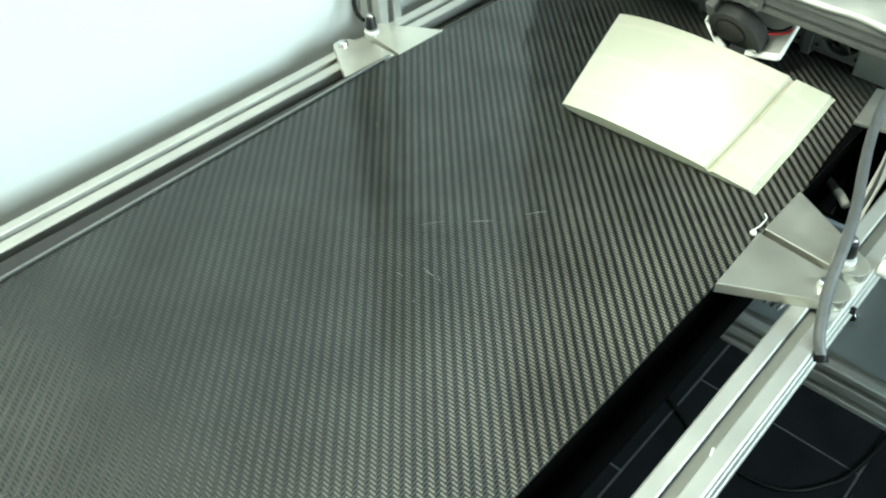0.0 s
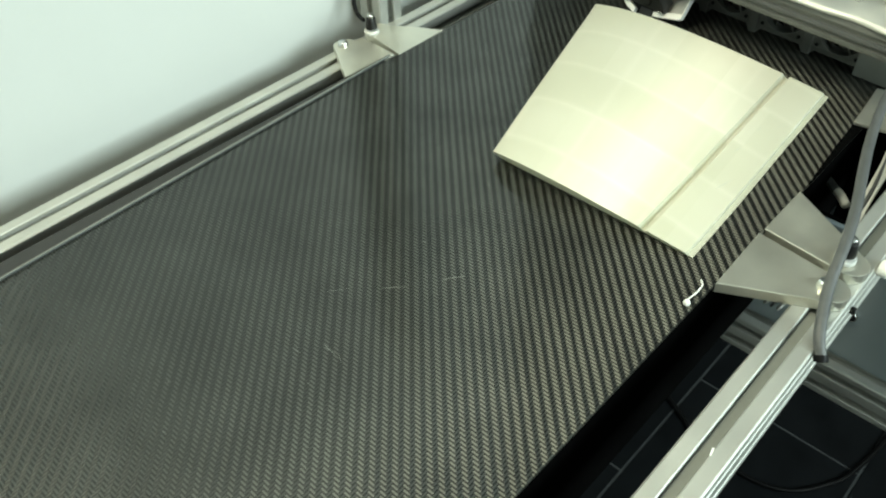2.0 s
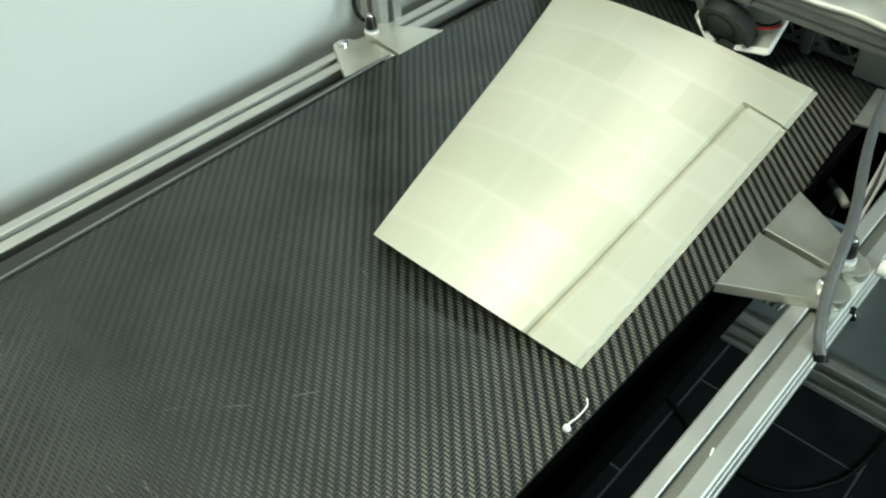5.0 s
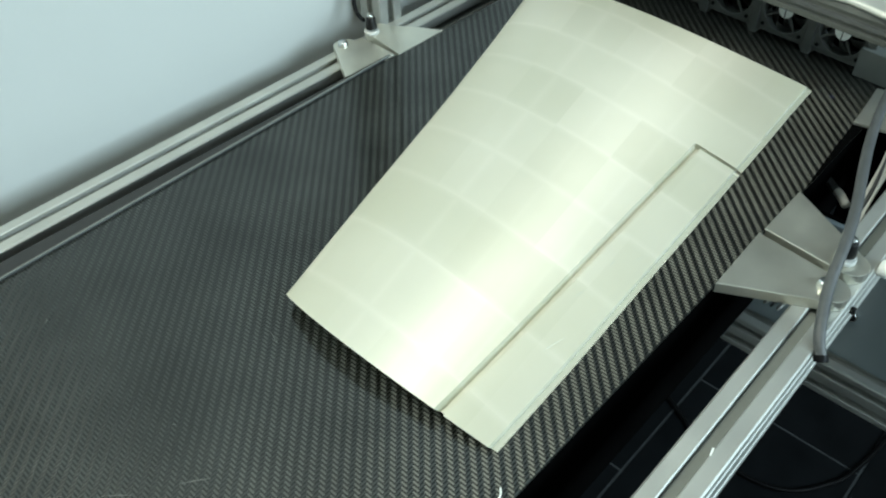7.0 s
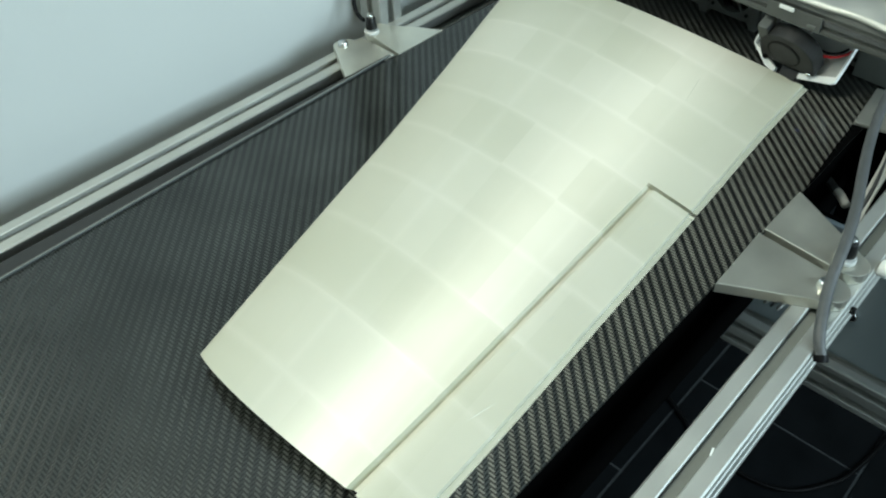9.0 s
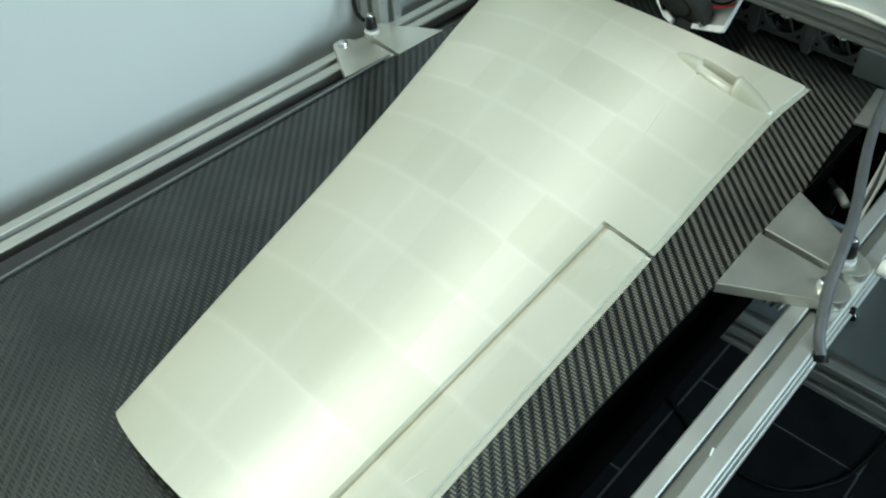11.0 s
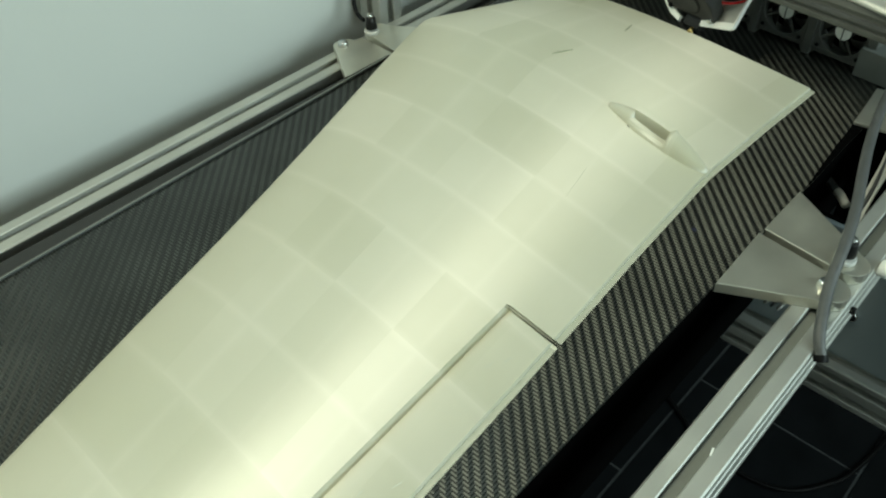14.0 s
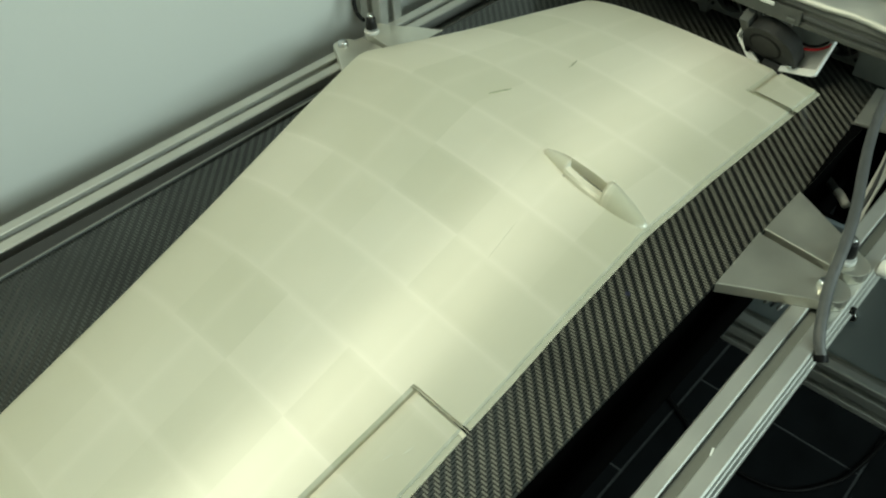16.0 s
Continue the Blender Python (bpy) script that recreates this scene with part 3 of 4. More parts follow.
def print_head():
    """Origin at the lower outer corner of the white bracket; the bracket's opening leans back, the blower in it leans forward."""
    th = empty("print_carriage", "print carriage with white bracket, black blower fan and red wire", "print head")
    tub = Matrix(((1, 0, 0, 0), (0, 0.52, 0.854, 0), (0, 0.854, -0.52, 0), (0, 0, 0, 1)))       # x, up the opening, depth
    fan = Matrix(((1, 0, 0, -0.0452), (0, -0.53, 0.848, -0.0037), (0, 0.848, 0.53, -0.0060), (0, 0, 0, 1))) @ Matrix.Scale(0.93, 4)

    def put(name, bm, material, m, label="", smooth=False, parent=None):
        bmesh.ops.transform(bm, matrix=m, verts=bm.verts[:])
        bmesh.ops.recalc_face_normals(bm, faces=bm.faces[:])
        return part(name, bm, material, parent or th, label, smooth)
    put("bracket_cheek", bm_prism([(0.0, 0.0), (0.0010, 0.034), (-0.0008, 0.034), (-0.0020, 0.0008)], 0.0, 0.006, bevel=0.0004), M_WHITE, tub, "white folded bracket cheek")
    put("bracket_cheek", bm_prism([(-0.0855, 0.0015), (-0.0835, 0.0020), (-0.0835, 0.036), (-0.0855, 0.036)], 0.0, 0.006, bevel=0.0004), M_WHITE, tub, "white folded bracket cheek")
    put("bracket_lip", bm_prism([(0.0, -0.0002), (-0.0020, 0.0006), (-0.033, -0.0080), (-0.0325, -0.0130), (-0.004, -0.0068), (-0.0005, -0.0045)], 0.0, 0.006, bevel=0.0006), M_WHITE, tub, "white lower lip of the bracket")
    put("bracket_lip", bm_prism([(-0.0855, 0.0012), (-0.0838, 0.0018), (-0.0545, -0.0115), (-0.0550, -0.0165), (-0.066, -0.0130)], 0.0, 0.006, bevel=0.0006), M_WHITE, tub, "white lower lip of the bracket")
    put("bracket_back", bm_box(-0.0835, -0.002, -0.004, 0.036, 0.0062, 0.0075, 0.0004), M_BRACKET, tub)
    # square-cornered blower with a rounded top
    body = [(-0.0275, 0.0), (0.0275, 0.0), (0.0290, 0.003), (0.0290, 0.018)] + arc(0.0, 0.0185, 0.0290, 0, 180, 18)[1:] + [(-0.0290, 0.003)]
    case = put("fan_housing", bm_prism(body, 0.0, 0.016, bevel=0.0012), M_FAN, fan, "black blower housing with a rounded top", False)
    # near-black disc, slightly proud, paints the shade of the recess round the hub
    put("port_shade", bm_prism(arc(-0.002, 0.021, 0.0175, 0, 345, 30), -0.0005, 0.001), M_CABLE, fan, "", False, case)
    put("fan_hub", bm_prism(arc(-0.002, 0.021, 0.0155, 0, 345, 30), -0.0012, 0.001, bevel=0.0005), M_FAN, fan, "black fan hub", False, case)
    for x, y in ((0.0235, 0.0045), (-0.0235, 0.0045)):
        put("screw", bm_cyl(0.0026, 0.003, pose(x, y, -0.0012), seg=14, bevel=0.0008), M_STEEL if x > 0 else M_CABLE, fan, "small screw head", True, case)
    put("duct", bm_box(-0.0285, -0.0180, 0.030, 0.050, 0.0005, 0.015, 0.001), M_PLASTIC, fan, "dark outlet duct")
    put("heater_block", bm_box(-0.052, -0.034, -0.0165, -0.0065, 0.004, 0.018, 0.001), M_BLACK_STEEL, tub)
    put("nozzle", bm_cyl(0.0012, 0.008, pose(-0.043, -0.020, 0.010, 90), r2=0.0040, seg=16), M_BRASS, tub, "", True)
    put("red_wire", bm_tube([(-0.0225, 0.0140, -0.006), (-0.019, 0.0125, -0.005), (-0.010, 0.0165, 0.0), (-0.004, 0.0235, 0.006), (-0.002, 0.034, 0.012)], 0.0012), M_RED, tub, "red wire", True)
    put("black_wire", bm_tube([(-0.0225, 0.0165, -0.005), (-0.017, 0.0165, -0.003), (-0.010, 0.0205, 0.002), (-0.005, 0.030, 0.010)], 0.0011), M_CABLE, tub, "black wire", True)
    flat = Matrix()
    put("carriage_plate", bm_box(-0.070, -0.018, -0.0238, -0.0216, 0.0440, 0.0575, 0.0008), M_PLASTIC, flat, "dark carriage plate on the beam")
    put("carriage_clip", bm_box(-0.058, -0.044, -0.0256, -0.0240, 0.0545, 0.0580, 0.0006), M_WHITE, flat, "white clip on the carriage plate")
    put("carriage_clip", bm_box(-0.030, -0.022, -0.0252, -0.0240, 0.0470, 0.0500, 0.0006), M_GREY, flat)
    put("carriage", bm_box(-0.078, -0.012, 0.034, 0.062, 0.010, 0.024, 0.002), M_PLASTIC, tub)
    put("sensor", bm_box(-0.081, -0.073, 0.024, 0.032, 0.001, 0.006, 0.001), M_PLASTIC, tub, "dark grey sensor block")
    for x, r in ((-0.066, 0.0022), (-0.0565, 0.0022), (-0.0485, 0.0019), (-0.0395, 0.0019)):
        put("connector", bm_cyl(r, 0.009, pose(x, 0.0285, -0.010, 20), seg=14, bevel=0.0005), M_STEEL if r > 0.002 else M_PALE_WIRE, tub, "small pale connector", True)
    return th


HEAD = print_head()

GANTRY_YAW = -7.0

# ---- printed wing ----
D_ROWS = [(0.0, 0.0), (0.5, 0.0255), (1.0, 0.0462), (1.5, 0.0718), (2.0, 0.0942), (2.5, 0.1171), (3.0, 0.1418), (3.5, 0.1618), (4.0, 0.1865),
          (4.6, 0.2125), (5.2, 0.2375), (5.8, 0.2620), (6.5, 0.2907), (7.0, 0.3105), (7.5, 0.3275), (8.0, 0.3455), (8.5, 0.3634), (9.0, 0.3801), (9.6, 0.3985), (10.2, 0.4165),
          (10.8, 0.4345), (11.5, 0.4554), (12.0, 0.4757), (12.5, 0.4917), (13.0, 0.5108), (13.5, 0.5323), (14.0, 0.5505), (14.5, 0.5731), (15.0, 0.5937),
          (15.5, 0.6137), (16.0, 0.6387)]
ROOT, PRINT, SHEAR = 0.5085, 0.6785, 0.75
TE = [(0.40, 0.174), (0.505, 0.1680), (0.574, 0.1645), (0.69, 0.1567), (0.835, 0.1470), (0.94, 0.1385), (1.05, 0.1318), (1.065, 0.1318), (1.148, 0.1345), (1.245, 0.1395), (1.40, 0.148)]
LE = [(0.40, 0.02), (0.505, -0.0160), (0.59, -0.0435), (0.67, -0.0685), (0.745, -0.0920), (0.85, -0.1275), (0.97, -0.1705), (1.068, -0.2035), (1.078, -0.2035), (1.17, -0.162), (1.28, -0.121), (1.40, -0.07)]
CUTS = [(0.505, 0.834), (1.268, 1.60)]   # spans of the two ailerons


def along(rows, y):
    return float(np.interp(y, [r[0] for r in rows], [r[1] for r in rows]))


def travel(t):
    return along(D_ROWS, t)


def section(y, cut, slot):
    """Closed outline (x, z) of the wing at span y: upper side from nose to tail, then the underside back."""
    a, b = along(LE, y), along(TE, y)
    c = b - a
    thick = 0.019 + 0.017 * max(0.0, 1 - abs(y - 1.06) / 0.555)
    xs = [a + c * (0.5 - 0.5 * math.cos(math.pi * i / 22)) ** 1.0 for i in range(15)]
    hinge = b - 0.0395
    xs = [x for x in xs if x < hinge - 0.012] + [hinge - 0.010]

    def top(x):
        s = min(max((x - a) / c, 0), 1)
        nose = 0.52
        if s < 0.3:
            q = 1 - (1 - s / 0.3) ** 2
            return thick * (nose + (1 - nose) * q ** 0.75)
        q = (s - 0.3) / 0.7
        return thick * (1 - q ** 1.6) + 0.0034 * q
    pts = [(x, top(x)) for x in xs]
    tail = [hinge - 0.0034, hinge - 0.0012, hinge + 0.0012, hinge + 0.0034, hinge + 0.014, hinge + 0.0348, hinge + 0.0355, b]
    for i, x in enumerate(tail):
        z = top(x)
        if slot and i in (1, 2):
            z -= 0.0048
        if i == 6:
            z = 0.0016
        if i == 7:
            z = 0.0010
        if cut and x > hinge:
            x, z = hinge, top(hinge) - 0.004
        pts.append((x, z))
    end = hinge if cut else b
    low = [(end, 0.0003), (a + (end - a) * 0.6, 0.0003), (a + c * 0.10, 0.0003), (a + c * 0.025, thick * 0.12)]
    return pts + low


def wing_piece(stations, parent):
    """One printed stretch: lofted between sections, its ends lying in the tilted print plane."""
    bm = bmesh.new()
    rings = []
    for c, cut, slot in stations:
        ring = []
        y = c
        pts = section(y, cut, slot)
        for x, z in pts:
            slant = 0.12 * min(1.0, max(0.0, (c - 0.795) / 0.03)) * min(1.0, max(0.0, (0.88 - c) / 0.03))
            yy = c - SHEAR * z - slant * max(0.0, x - along(TE, c) + 0.0395)
            ring.append((x, yy, z))
        # the outline follows the span at each point's own place
        fixed = []
        pts_lo = section(c - 0.02 * SHEAR, cut, slot)
        for (x, yy, z), (x2, z2) in zip(ring, pts_lo):
            k = min(z / 0.02, 2.0)
            fixed.append(bm.verts.new((x + (x2 - x) * k, yy, z)))
        rings.append(fixed)
    n = len(rings[0])
    for a, b in zip(rings, rings[1:]):
        for i in range(n):
            j = (i + 1) % n
            try:
                bm.faces.new((a[i], a[j], b[j], b[i]))
            except ValueError:
                pass
    bm.faces.new(rings[0][::-1])
    bm.faces.new(rings[-1])
    bmesh.ops.remove_doubles(bm, verts=bm.verts[:], dist=1e-6)
    bmesh.ops.dissolve_degenerate(bm, dist=1e-7, edges=bm.edges[:])
    bmesh.ops.recalc_face_normals(bm, faces=bm.faces[:])
    for e in bm.edges:
        if len(e.link_faces) == 2 and e.calc_face_angle(0) > radians(34):
            e.smooth = False
    for f in bm.faces:
        if all(v.co.x > along(TE, v.co.y) - 0.0062 and v.co.z < 0.0018 for v in f.verts) and f.normal.z > 0.3:
            f.material_index = 1
    ob = part("printed_layer", bm, M_PLA, parent, "", True)
    ob.data.materials.append(M_LIP)
    return ob


def has_slot(y):
    return any(p <= y <= q for p, q in CUTS)


WING = empty("printed_wing", "pale translucent printed aircraft wing growing on the belt", "model wing")
LAYERS = []


def stations_between(c0, c1):
    out = [(c0, False, has_slot(c0 - 0.005))]
    for edge, kind in ((0.8333, "end"), (1.2640, "start")):
        e = edge + 0.005
        for c, cut, slot in ((e, False, kind == "end"), (e + 0.0001, True, True), (e + (0.0036 if kind == "end" else 0.0062), True, True), (e + (0.0037 if kind == "end" else 0.0063), False, kind == "start")):
            if c0 < c < c1:
                out.append((c, cut, slot))
    out.append((c1, False, has_slot(c1 - 0.005)))
    return out


def wing():
    marks = [ROOT, ROOT + 0.03, 0.58, 0.63, PRINT]
    st = []
    for a, b in zip(marks, marks[1:]):
        st += [(a, False, True)]
    st.append((PRINT, False, True))
    wing_piece(st, WING)
    t = 0.0
    while t < 16.0 - 1e-6:
        t2 = t + 0.125
        LAYERS.append((t2, wing_piece(stations_between(PRINT + travel(t), PRINT + travel(t2)), WING)))
        t = t2


wing()


def pod_piece(name, x0, x1, material, inset=0.0, lift=0.0, label=""):
    """A stretch of the streamlined fairing on the middle of the wing, in the wing's space."""
    bm = bmesh.new()
    rings = []
    for i in range(13):
        x = x0 + (x1 - x0) * i / 12
        s = (x - 0.024) / (0.130 - 0.024)
        w = max(0.0009, (0.0120 - inset) * math.sin(math.pi * min(max(s, 0.0), 1.0)) ** 0.5)
        h = max(0.0006, (0.0130 + lift) * math.sin(math.pi * min(max(s, 0.0), 1.0)) ** 0.7)
        zb = 0.0236 - 0.0205 * max(0.0, s) ** 1.15
        y = 1.060 - 0.006 * s
        ring = [bm.verts.new((x, y + w * math.cos(a), zb - 0.004 + (h + 0.004) * max(0.0, math.sin(a)) ** 0.8)) for a in [math.pi * k / 12 for k in range(13)]]
        rings.append(ring)
    for a, b in zip(rings, rings[1:]):
        for k in range(12):
            bm.faces.new((a[k], a[k + 1], b[k + 1], b[k]))
        bm.faces.new((a[12], a[0], b[0], b[12]))
    bm.faces.new(rings[0][::-1])
    bm.faces.new(rings[-1])
    bmesh.ops.recalc_face_normals(bm, faces=bm.faces[:])
    return part(name, bm, material, WING, label, True)


def side_wall(sign):
    bm = bmesh.new()
    rings = []
    for i in range(9):
        x = 0.0535 + 0.037 * i / 8
        s = (x - 0.024) / 0.106
        w = 0.0120 * math.sin(math.pi * s) ** 0.62
        zb, y = 0.0236 - 0.0205 * s ** 1.15, 1.060 - 0.006 * s
        h = 0.0115 if sign > 0 else 0.0058
        thick = 0.0105 if sign > 0 else 0.0075
        rings.append([bm.verts.new((x, y + sign * a, z)) for a, z in ((w + 0.001, zb - 0.004), (w - 0.0005, zb + h * 0.6), (w - 0.0022, zb + h), (w - thick, zb + h), (w - thick, zb - 0.004))])
    for a, b in zip(rings, rings[1:]):
        for k in range(5):
            bm.faces.new((a[k], a[(k + 1) % 5], b[(k + 1) % 5], b[k]))
    bm.faces.new(rings[0][::-1])
    bm.faces.new(rings[-1])
    bmesh.ops.recalc_face_normals(bm, faces=bm.faces[:])
    return part("fairing_wall", bm, M_PLA, WING)


def fairing():
    # slot floor coloured dark for the shade between the fairing walls
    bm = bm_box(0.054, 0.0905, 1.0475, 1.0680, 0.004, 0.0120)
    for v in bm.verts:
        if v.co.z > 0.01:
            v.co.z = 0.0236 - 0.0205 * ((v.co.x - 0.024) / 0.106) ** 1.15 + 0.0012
    floor = part("fairing_slot", bm, M_SLOT_SHADE, WING, "fairing slot floor, its shade put into a dark colour")
    pieces = [pod_piece("fairing_nose", 0.0285, 0.0540, M_PLA, 0.0018, -0.002), side_wall(1), side_wall(-1), floor,
              pod_piece("fairing_tail", 0.0900, 0.1285, M_PLA, -0.0004, 0.0018)]
    lip = bm_box(-0.0012, 0.0012, -0.0088, 0.0088, 0, 0.0095, 0.0006)
    bmesh.ops.transform(lip, matrix=pose(0.0905, 1.0558, 0.0085), verts=lip.verts[:])
    pieces.append(part("fairing_rib", lip, M_PLA, WING))
    post = bm_cyl(0.0016, 0.009, pose(0.0545, 1.0655, 0.0235), seg=12, bevel=0.0004)
    pieces.append(part("fairing_peg", post, M_PLA, WING, "", True))
    for k in (0, 1):
        # dark bars paint the shade of two slits in the tail
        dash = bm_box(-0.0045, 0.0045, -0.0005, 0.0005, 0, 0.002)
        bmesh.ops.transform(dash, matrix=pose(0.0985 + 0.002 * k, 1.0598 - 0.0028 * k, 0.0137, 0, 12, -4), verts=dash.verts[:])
        pieces.append(part("slit_shade", dash, M_SLOT_SHADE, WING))
    return pieces


FAIRING = fairing()


def top_height(x, y):
    """Height of the wing's upper side over the belt at a place in the wing's plan."""
    c = y
    for _ in range(6):
        pts = section(c, False, False)[:22]
        z = float(np.interp(x, [p[0] for p in pts], [p[1] for p in pts]))
        c = y + SHEAR * z
    return z


def surface_mark(name, a, b, wide, material, label):
    """A thin mark along a line on the wing's upper side."""
    a, b = Vector((*a, 0)), Vector((*b, 0))
    side = Vector((-(b - a).y, (b - a).x, 0)).normalized() * wide
    bm = bmesh.new()
    rows = []
    for i in range(7):
        p, w = a.lerp(b, i / 6), side * (0.15 + 0.85 * math.sin(math.pi * i / 6))
        z = top_height(p.x, p.y)
        rows.append([bm.verts.new((*(p + k * w).xy, z + h)) for k, h in ((-1, -0.0012), (1, -0.0012), (1, 0.00022), (-1, 0.00022))])
    for p, q in zip(rows, rows[1:]):
        for k in range(4):
            bm.faces.new((p[k], p[(k + 1) % 4], q[(k + 1) % 4], q[k]))
    bm.faces.new(rows[0])
    bm.faces.new(rows[-1][::-1])
    bmesh.ops.recalc_face_normals(bm, faces=bm.faces[:])
    return part(name, bm, material, WING, label)


MARKS = []
for ends in (((0.0458, 0.8939), (0.0411, 0.9194)), ((0.0601, 0.9067), (0.0538, 0.9201)), ((-0.0514, 1.0827), (-0.0423, 1.1022)), ((-0.0275, 1.1639), (-0.0293, 1.1791)),
             ((-0.0170, 0.8623), (-0.0220, 0.8718)), ((0.0720, 0.9300), (0.0560, 1.0050)), ((0.0640, 0.8600), (0.0590, 0.8900))):
    MARKS.append((max(p[1] for p in ends), surface_mark("print_gap", *ends, 0.0006, M_GAP, "thin olive gap between printed lines")))
for ends in (((0.1325, 0.6705), (0.1321, 0.6777)), ((0.1416, 0.6889), (0.1434, 0.6966)), ((0.1265, 0.7850), (0.1275, 0.7925)), ((0.1316, 0.7961), (0.1327, 0.8037)),
             ((0.1440, 0.5800), (0.1475, 0.6000)), ((0.1320, 0.6300), (0.1335, 0.6400))):
    MARKS.append((max(p[1] for p in ends), surface_mark("score_mark", *ends, 0.0004, M_SCORE, "short whitened score")))

# ---- clutter on the belt ----


def strand():
    th = part("plastic_strand", bm_tube([(0.1876, 0.4670, 0.002), (0.1874, 0.4699, 0.0026), (0.1883, 0.4759, 0.0028), (0.1882, 0.4823, 0.0026), (0.1873, 0.4876, 0.002), (0.1840, 0.4918, 0.0012)], 0.00055, 8), M_HUB, None, "", True)
    bm = bm_cyl(0.0028, 0.0032, pose(0.1876, 0.4665, 0.0017), seg=14, r2=0.0018, bevel=0.0008)
    part("blob", bm, M_HUB, th, "", True)
    return tagged(th, "thin white waste strand with a blob, lying on the belt", "plastic scrap")


STRAND = strand()

# ---- cables ----


def cables():
    th = part("sleeved_hose", bm_tube([(0.195, 0.80, 0.13), (0.207, 0.621, 0.05), (0.2425, 0.490, 0.03), (0.2535, 0.440, 0.012), (0.2650, 0.4080, -0.001), (0.2730, 0.3985, -0.0105)], 0.0039, 12), M_HOSE, None, "", True)
    part("hose_clip", bm_tube([(0.2722, 0.3993, -0.0095), (0.2732, 0.3982, -0.0110), (0.2742, 0.3972, -0.0128)], 0.0047, 12), M_CABLE, th, "black clip at the hose end", True)
    tagged(th, "grey sleeved hose hanging over the frame rail", "hose")
    th = part("floor_cable", bm_tube([(0.10, 0.845, FLOOR + 0.004), (0.19, 0.835, FLOOR + 0.004), (0.258, 0.860, FLOOR + 0.004), (0.306, 0.925, FLOOR + 0.004), (0.322, 0.975, FLOOR + 0.004), (0.334, 1.06, FLOOR + 0.004), (0.34, 1.3, FLOOR + 0.004)], 0.004, 10), M_CABLE, None, "", True)
    tagged(th, "black cable lying on the tile floor", "cable")


    th = part("floor_cable", bm_tube([(-0.05, 0.925, FLOOR + 0.004), (0.013, 0.889, FLOOR + 0.004), (0.074, 0.855, FLOOR + 0.004), (0.12, 0.80, FLOOR + 0.004)], 0.004, 10), M_CABLE, None, "", True)
    tagged(th, "short black cable crossing the tiles under the printer", "cable")
    th = part("drive_cable", bm_tube([(0.150, 0.664, -0.048), (0.168, 0.650, -0.05), (0.185, 0.636, -0.05), (0.200, 0.623, -0.05)], 0.0035, 10), M_HOSE, None, "", True)
    part("plug", bm_tube([(0.199, 0.624, -0.05), (0.205, 0.619, -0.05), (0.212, 0.612, -0.051)], 0.0038, 10), M_PALE_WIRE, th, "pale plastic plug", True)
    tagged(th, "grey drive cable with a pale plug beside the bed", "cable")
    wires = empty("wire_bundle", "bundle of thin pale and dark wires beside the belt", "wires", loc=(0.215, 0.60, -0.06))
    for k in range(7):
        a = 0.006 * (k % 3) - 0.006
        b = 0.004 * k
        bm = bm_tube([(-0.015 + a, 0.12, 0.05 + b * 0.3), (0.002 + b * 0.4, 0.06, 0.045), (0.012 + a * 0.6, 0.0, 0.030 + a), (0.010 + b * 0.3, -0.05, 0.0), (-0.01 + a, -0.08, -0.05)], 0.0013, 8)
        part("wire", bm, (M_PALE_WIRE, M_HOSE, M_PALE_WIRE)[k % 3], wires, "", True)
    th = part("post_cable", bm_tube([(-0.292, 0.505, 0.5), (-0.292, 0.506, 0.2), (-0.294, 0.507, 0.05), (-0.288, 0.502, 0.012), (-0.27, 0.497, 0.006)], 0.0022, 8), M_CABLE, None, "", True)
    tagged(th, "thin black cable running down the upright post", "cable")


cables()


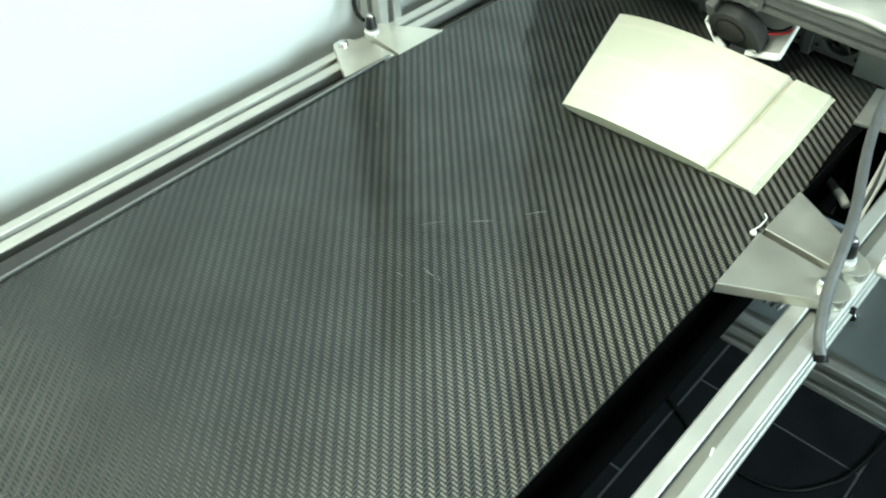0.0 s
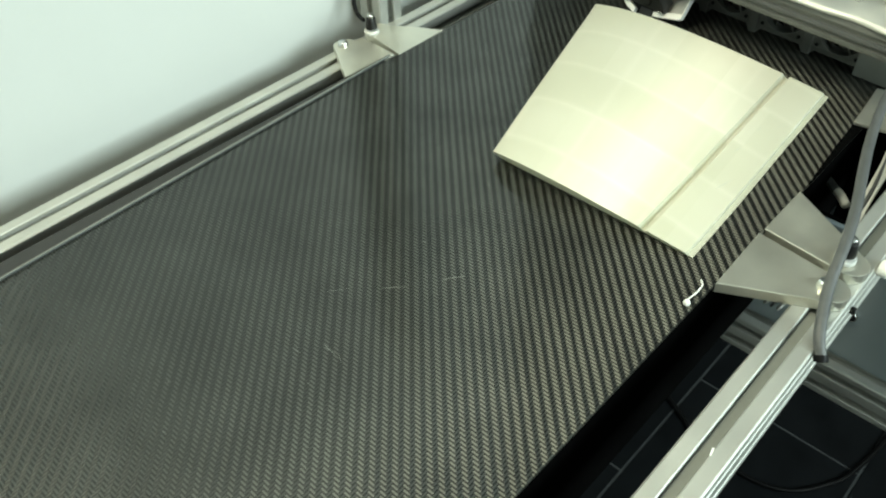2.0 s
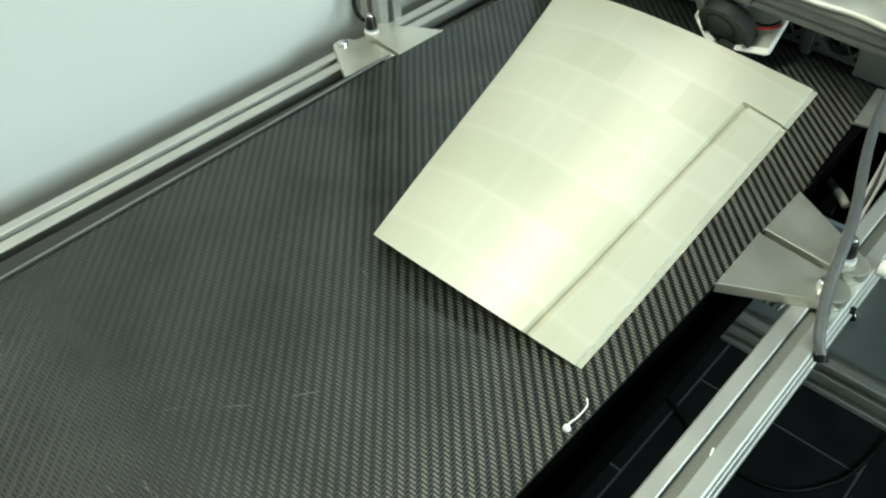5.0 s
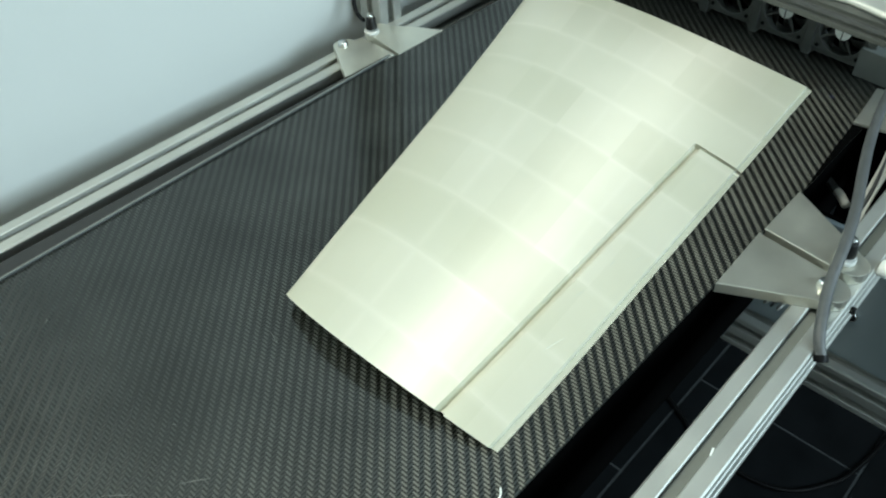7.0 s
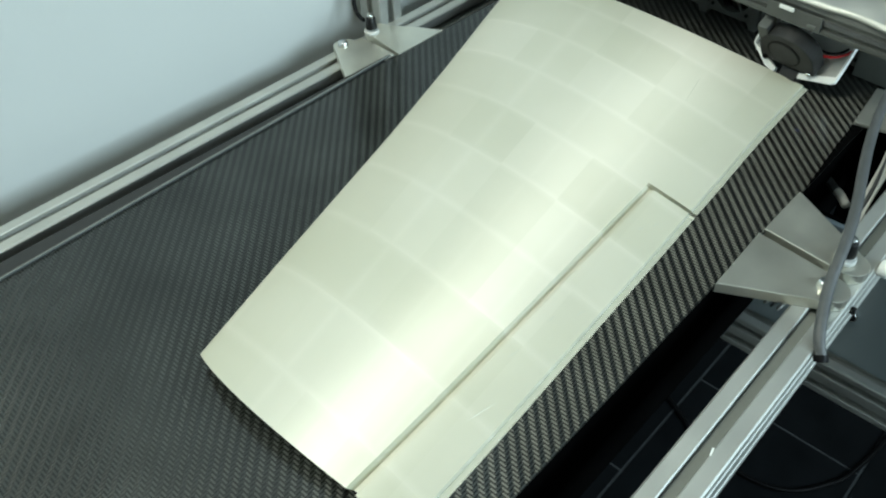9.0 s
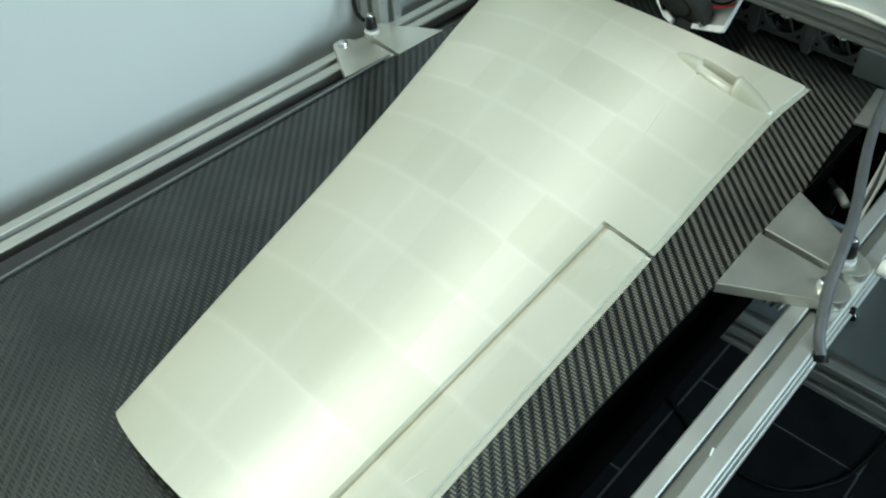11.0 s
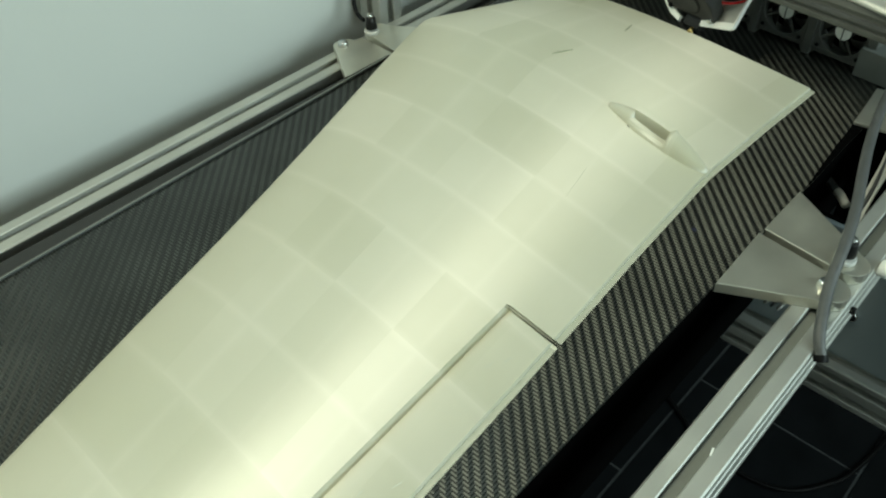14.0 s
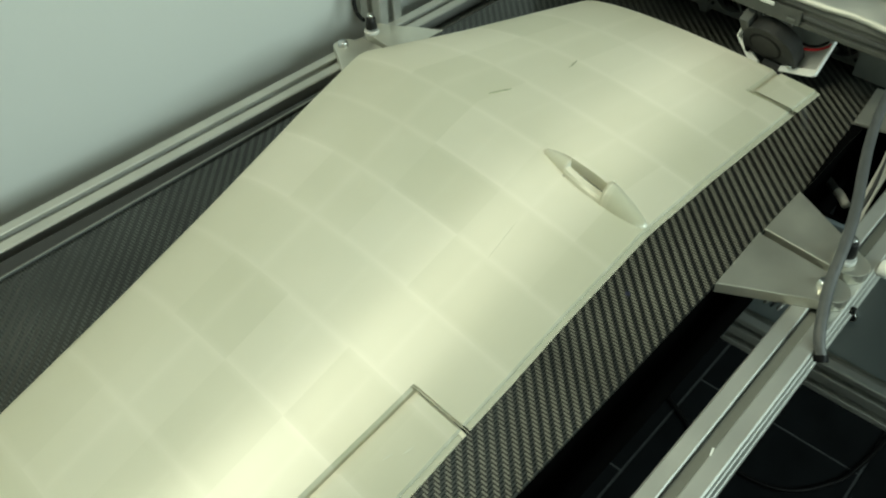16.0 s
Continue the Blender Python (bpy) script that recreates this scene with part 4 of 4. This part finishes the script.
# ---- movement ----
HEAD_ROWS = [(0, -0.0490, 0.0238), (0.1, -0.0033, 0.0245), (0.2, -0.0421, 0.0217), (0.3, -0.0399, 0.0380), (0.4, 0.0107, 0.0308), (0.5, -0.0564, 0.0390), (0.6, -0.1531, 0.0202), (0.7, -0.1370, 0.0412), (0.8, -0.0913, 0.0394), (0.9, -0.0013, 0.0259), (1, -0.0834, 0.0215), (1.1, -0.1439, 0.0373), (1.2, -0.0318, 0.0246), (1.3, -0.2015, 0.0185), (1.4, -0.0914, 0.0185), (1.5, -0.1499, 0.0185), (1.6, -0.0152, 0.0310), (1.7, -0.0851, 0.0392), (1.8, 0.0046, 0.0276), (1.9, -0.2088, 0.0233), (2, -0.1615, 0.0194), (2.1, -0.0975, 0.0208), (2.2, -0.0259, 0.0355), (2.3, 0.0080, 0.0288), (2.4, -0.0537, 0.0395), (2.5, -0.0858, 0.0375), (2.6, -0.0389, 0.0360), (2.7, -0.1692, 0.0205), (2.8, -0.1663, 0.0379), (2.9, -0.0033, 0.0245), (3, -0.0354, 0.0290), (3.1, -0.1788, 0.0185), (3.2, -0.0922, 0.0308), (3.3, -0.2400, 0.0430), (3.4, -0.2000, 0.0185), (3.5, -0.1446, 0.0395), (3.6, 0.0085, 0.0305), (3.7, -0.0521, 0.0392), (3.8, -0.1850, 0.0185), (3.9, -0.1638, 0.0406), (4, -0.1701, 0.0436), (4.1, -0.0156, 0.0265), (4.2, -0.1005, 0.0429), (4.4, -0.0262, 0.0206), (4.7, -0.2049, 0.0376), (5, -0.0595, 0.0259), (5.3, -0.2400, 0.0423), (5.6, -0.0150, 0.0200), (5.9, -0.1422, 0.0330), (6.1, -0.2400, 0.0423), (6.3, -0.2400, 0.0430), (6.4, -0.2400, 0.0430), (6.5, 0.0274, 0.0311), (6.6, -0.0602, 0.0217), (6.7, -0.1368, 0.0187), (6.8, -0.2400, 0.0430), (6.9, -0.2247, 0.0185), (7, -0.2400, 0.0430), (7.1, -0.2085, 0.0185), (7.2, -0.2400, 0.0430), (7.3, -0.2400, 0.0200), (7.4, -0.0020, 0.0297), (7.5, -0.2400, 0.0430), (7.6, -0.1168, 0.0280), (7.7, -0.0628, 0.0336), (7.8, -0.2400, 0.0430), (7.9, -0.1730, 0.0211), (8, -0.2400, 0.0430), (8.1, -0.0050, 0.0328), (8.2, -0.1530, 0.0348), (8.3, -0.0913, 0.0394), (8.4, -0.2400, 0.0316), (8.5, -0.2400, 0.0200), (8.6, -0.1104, 0.0473), (8.7, -0.2400, 0.0316), (8.8, -0.2400, 0.0430), (8.9, -0.0968, 0.0267), (9, 0.0068, 0.0237), (9.1, -0.2400, 0.0200), (9.2, -0.0755, 0.0451), (9.5, -0.0370, 0.0232), (9.8, -0.2441, 0.0395), (10.1, -0.0595, 0.0259), (10.4, -0.0040, 0.0193), (10.7, -0.2400, 0.0430), (11, -0.1054, 0.0330), (11.3, -0.2400, 0.0430), (11.4, -0.0061, 0.0348), (11.5, -0.2400, 0.0430), (11.6, -0.2400, 0.0430), (11.7, -0.1155, 0.0482), (11.8, -0.0031, 0.0342), (11.9, -0.1410, 0.0185), (12, -0.0229, 0.0350), (12.1, -0.2400, 0.0200), (12.2, -0.0651, 0.0225), (12.3, -0.2400, 0.0316), (12.4, -0.2400, 0.0430), (12.5, -0.1081, 0.0224), (12.6, -0.2400, 0.0430), (12.7, -0.2400, 0.0430), (12.8, -0.1181, 0.0351), (12.9, -0.1215, 0.0435), (13, -0.1930, 0.0264), (13.1, -0.0530, 0.0412), (13.2, -0.0182, 0.0342), (13.3, -0.2400, 0.0430), (13.4, -0.1845, 0.0229), (13.5, -0.2400, 0.0200), (13.6, -0.2400, 0.0316), (13.7, -0.1594, 0.0233), (13.8, -0.0808, 0.0366), (13.9, -0.0501, 0.0258), (14, -0.0875, 0.0480), (14.1, -0.0928, 0.0462), (14.2, -0.1156, 0.0185), (14.3, -0.0182, 0.0342), (14.4, -0.0414, 0.0263), (14.5, -0.1595, 0.0480), (14.6, -0.1839, 0.0185), (14.7, -0.1591, 0.0419), (14.8, -0.1511, 0.0198), (14.9, -0.1186, 0.0201), (15, -0.1014, 0.0225), (15.1, -0.1397, 0.0185), (15.2, -0.1320, 0.0185), (15.3, -0.0162, 0.0251), (15.4, -0.1936, 0.0300), (15.5, -0.0284, 0.0216), (15.6, 0.0330, 0.0259), (15.7, -0.0464, 0.0246), (15.8, -0.0173, 0.0211), (15.9, -0.1655, 0.0185), (16, -0.0127, 0.0224)]


def motions():
    for ob in (BELT, WING, STRAND):
        walk(ob, [(t, pose(0, -d, 0)) for t, d in D_ROWS])
    down = pose(0, 0, -0.056)
    for t, ob in LAYERS:
        rows = [(0.0, down)]
        if t > 0.15:
            rows.append((t - 0.07, down))
        rows.append((t, pose(0, 0, 0)))
        if t < 15.95:
            rows.append((16.0, pose(0, 0, 0)))
        walk(ob, rows)
    for ob, t in zip(FAIRING, (9.4, 9.5, 9.3, 9.35, 9.3, 9.4, 9.5, 9.5, 9.5)):
        walk(ob, [(0.0, down), (t - 0.12, down), (t, pose(0, 0, 0)), (16.0, pose(0, 0, 0))])
    for y, ob in MARKS:
        if y + 0.02 > PRINT:
            t = float(np.interp(y + 0.03 - PRINT, [r[1] for r in D_ROWS], [r[0] for r in D_ROWS]))
            walk(ob, [(0.0, down), (max(t, 0.1), down), (max(t, 0.1) + 0.2, pose(0, 0, 0)), (16.0, pose(0, 0, 0))])
    c, sn = math.cos(radians(GANTRY_YAW)), math.sin(radians(GANTRY_YAW))

    def on_gantry(u, z):
        """A place on the tilted print plane: u along the beam, z above the belt."""
        w = 0.006 - z
        return pose(0.15 + u * c - w * sn, 0.69 + u * sn + w * c, z, 0, 0, GANTRY_YAW)
    walk(HEAD, [(t, on_gantry(u, z)) for t, u, z in HEAD_ROWS])
    walk(BEAM, [(t, on_gantry(0, z)) for t, u, z in HEAD_ROWS])


motions()
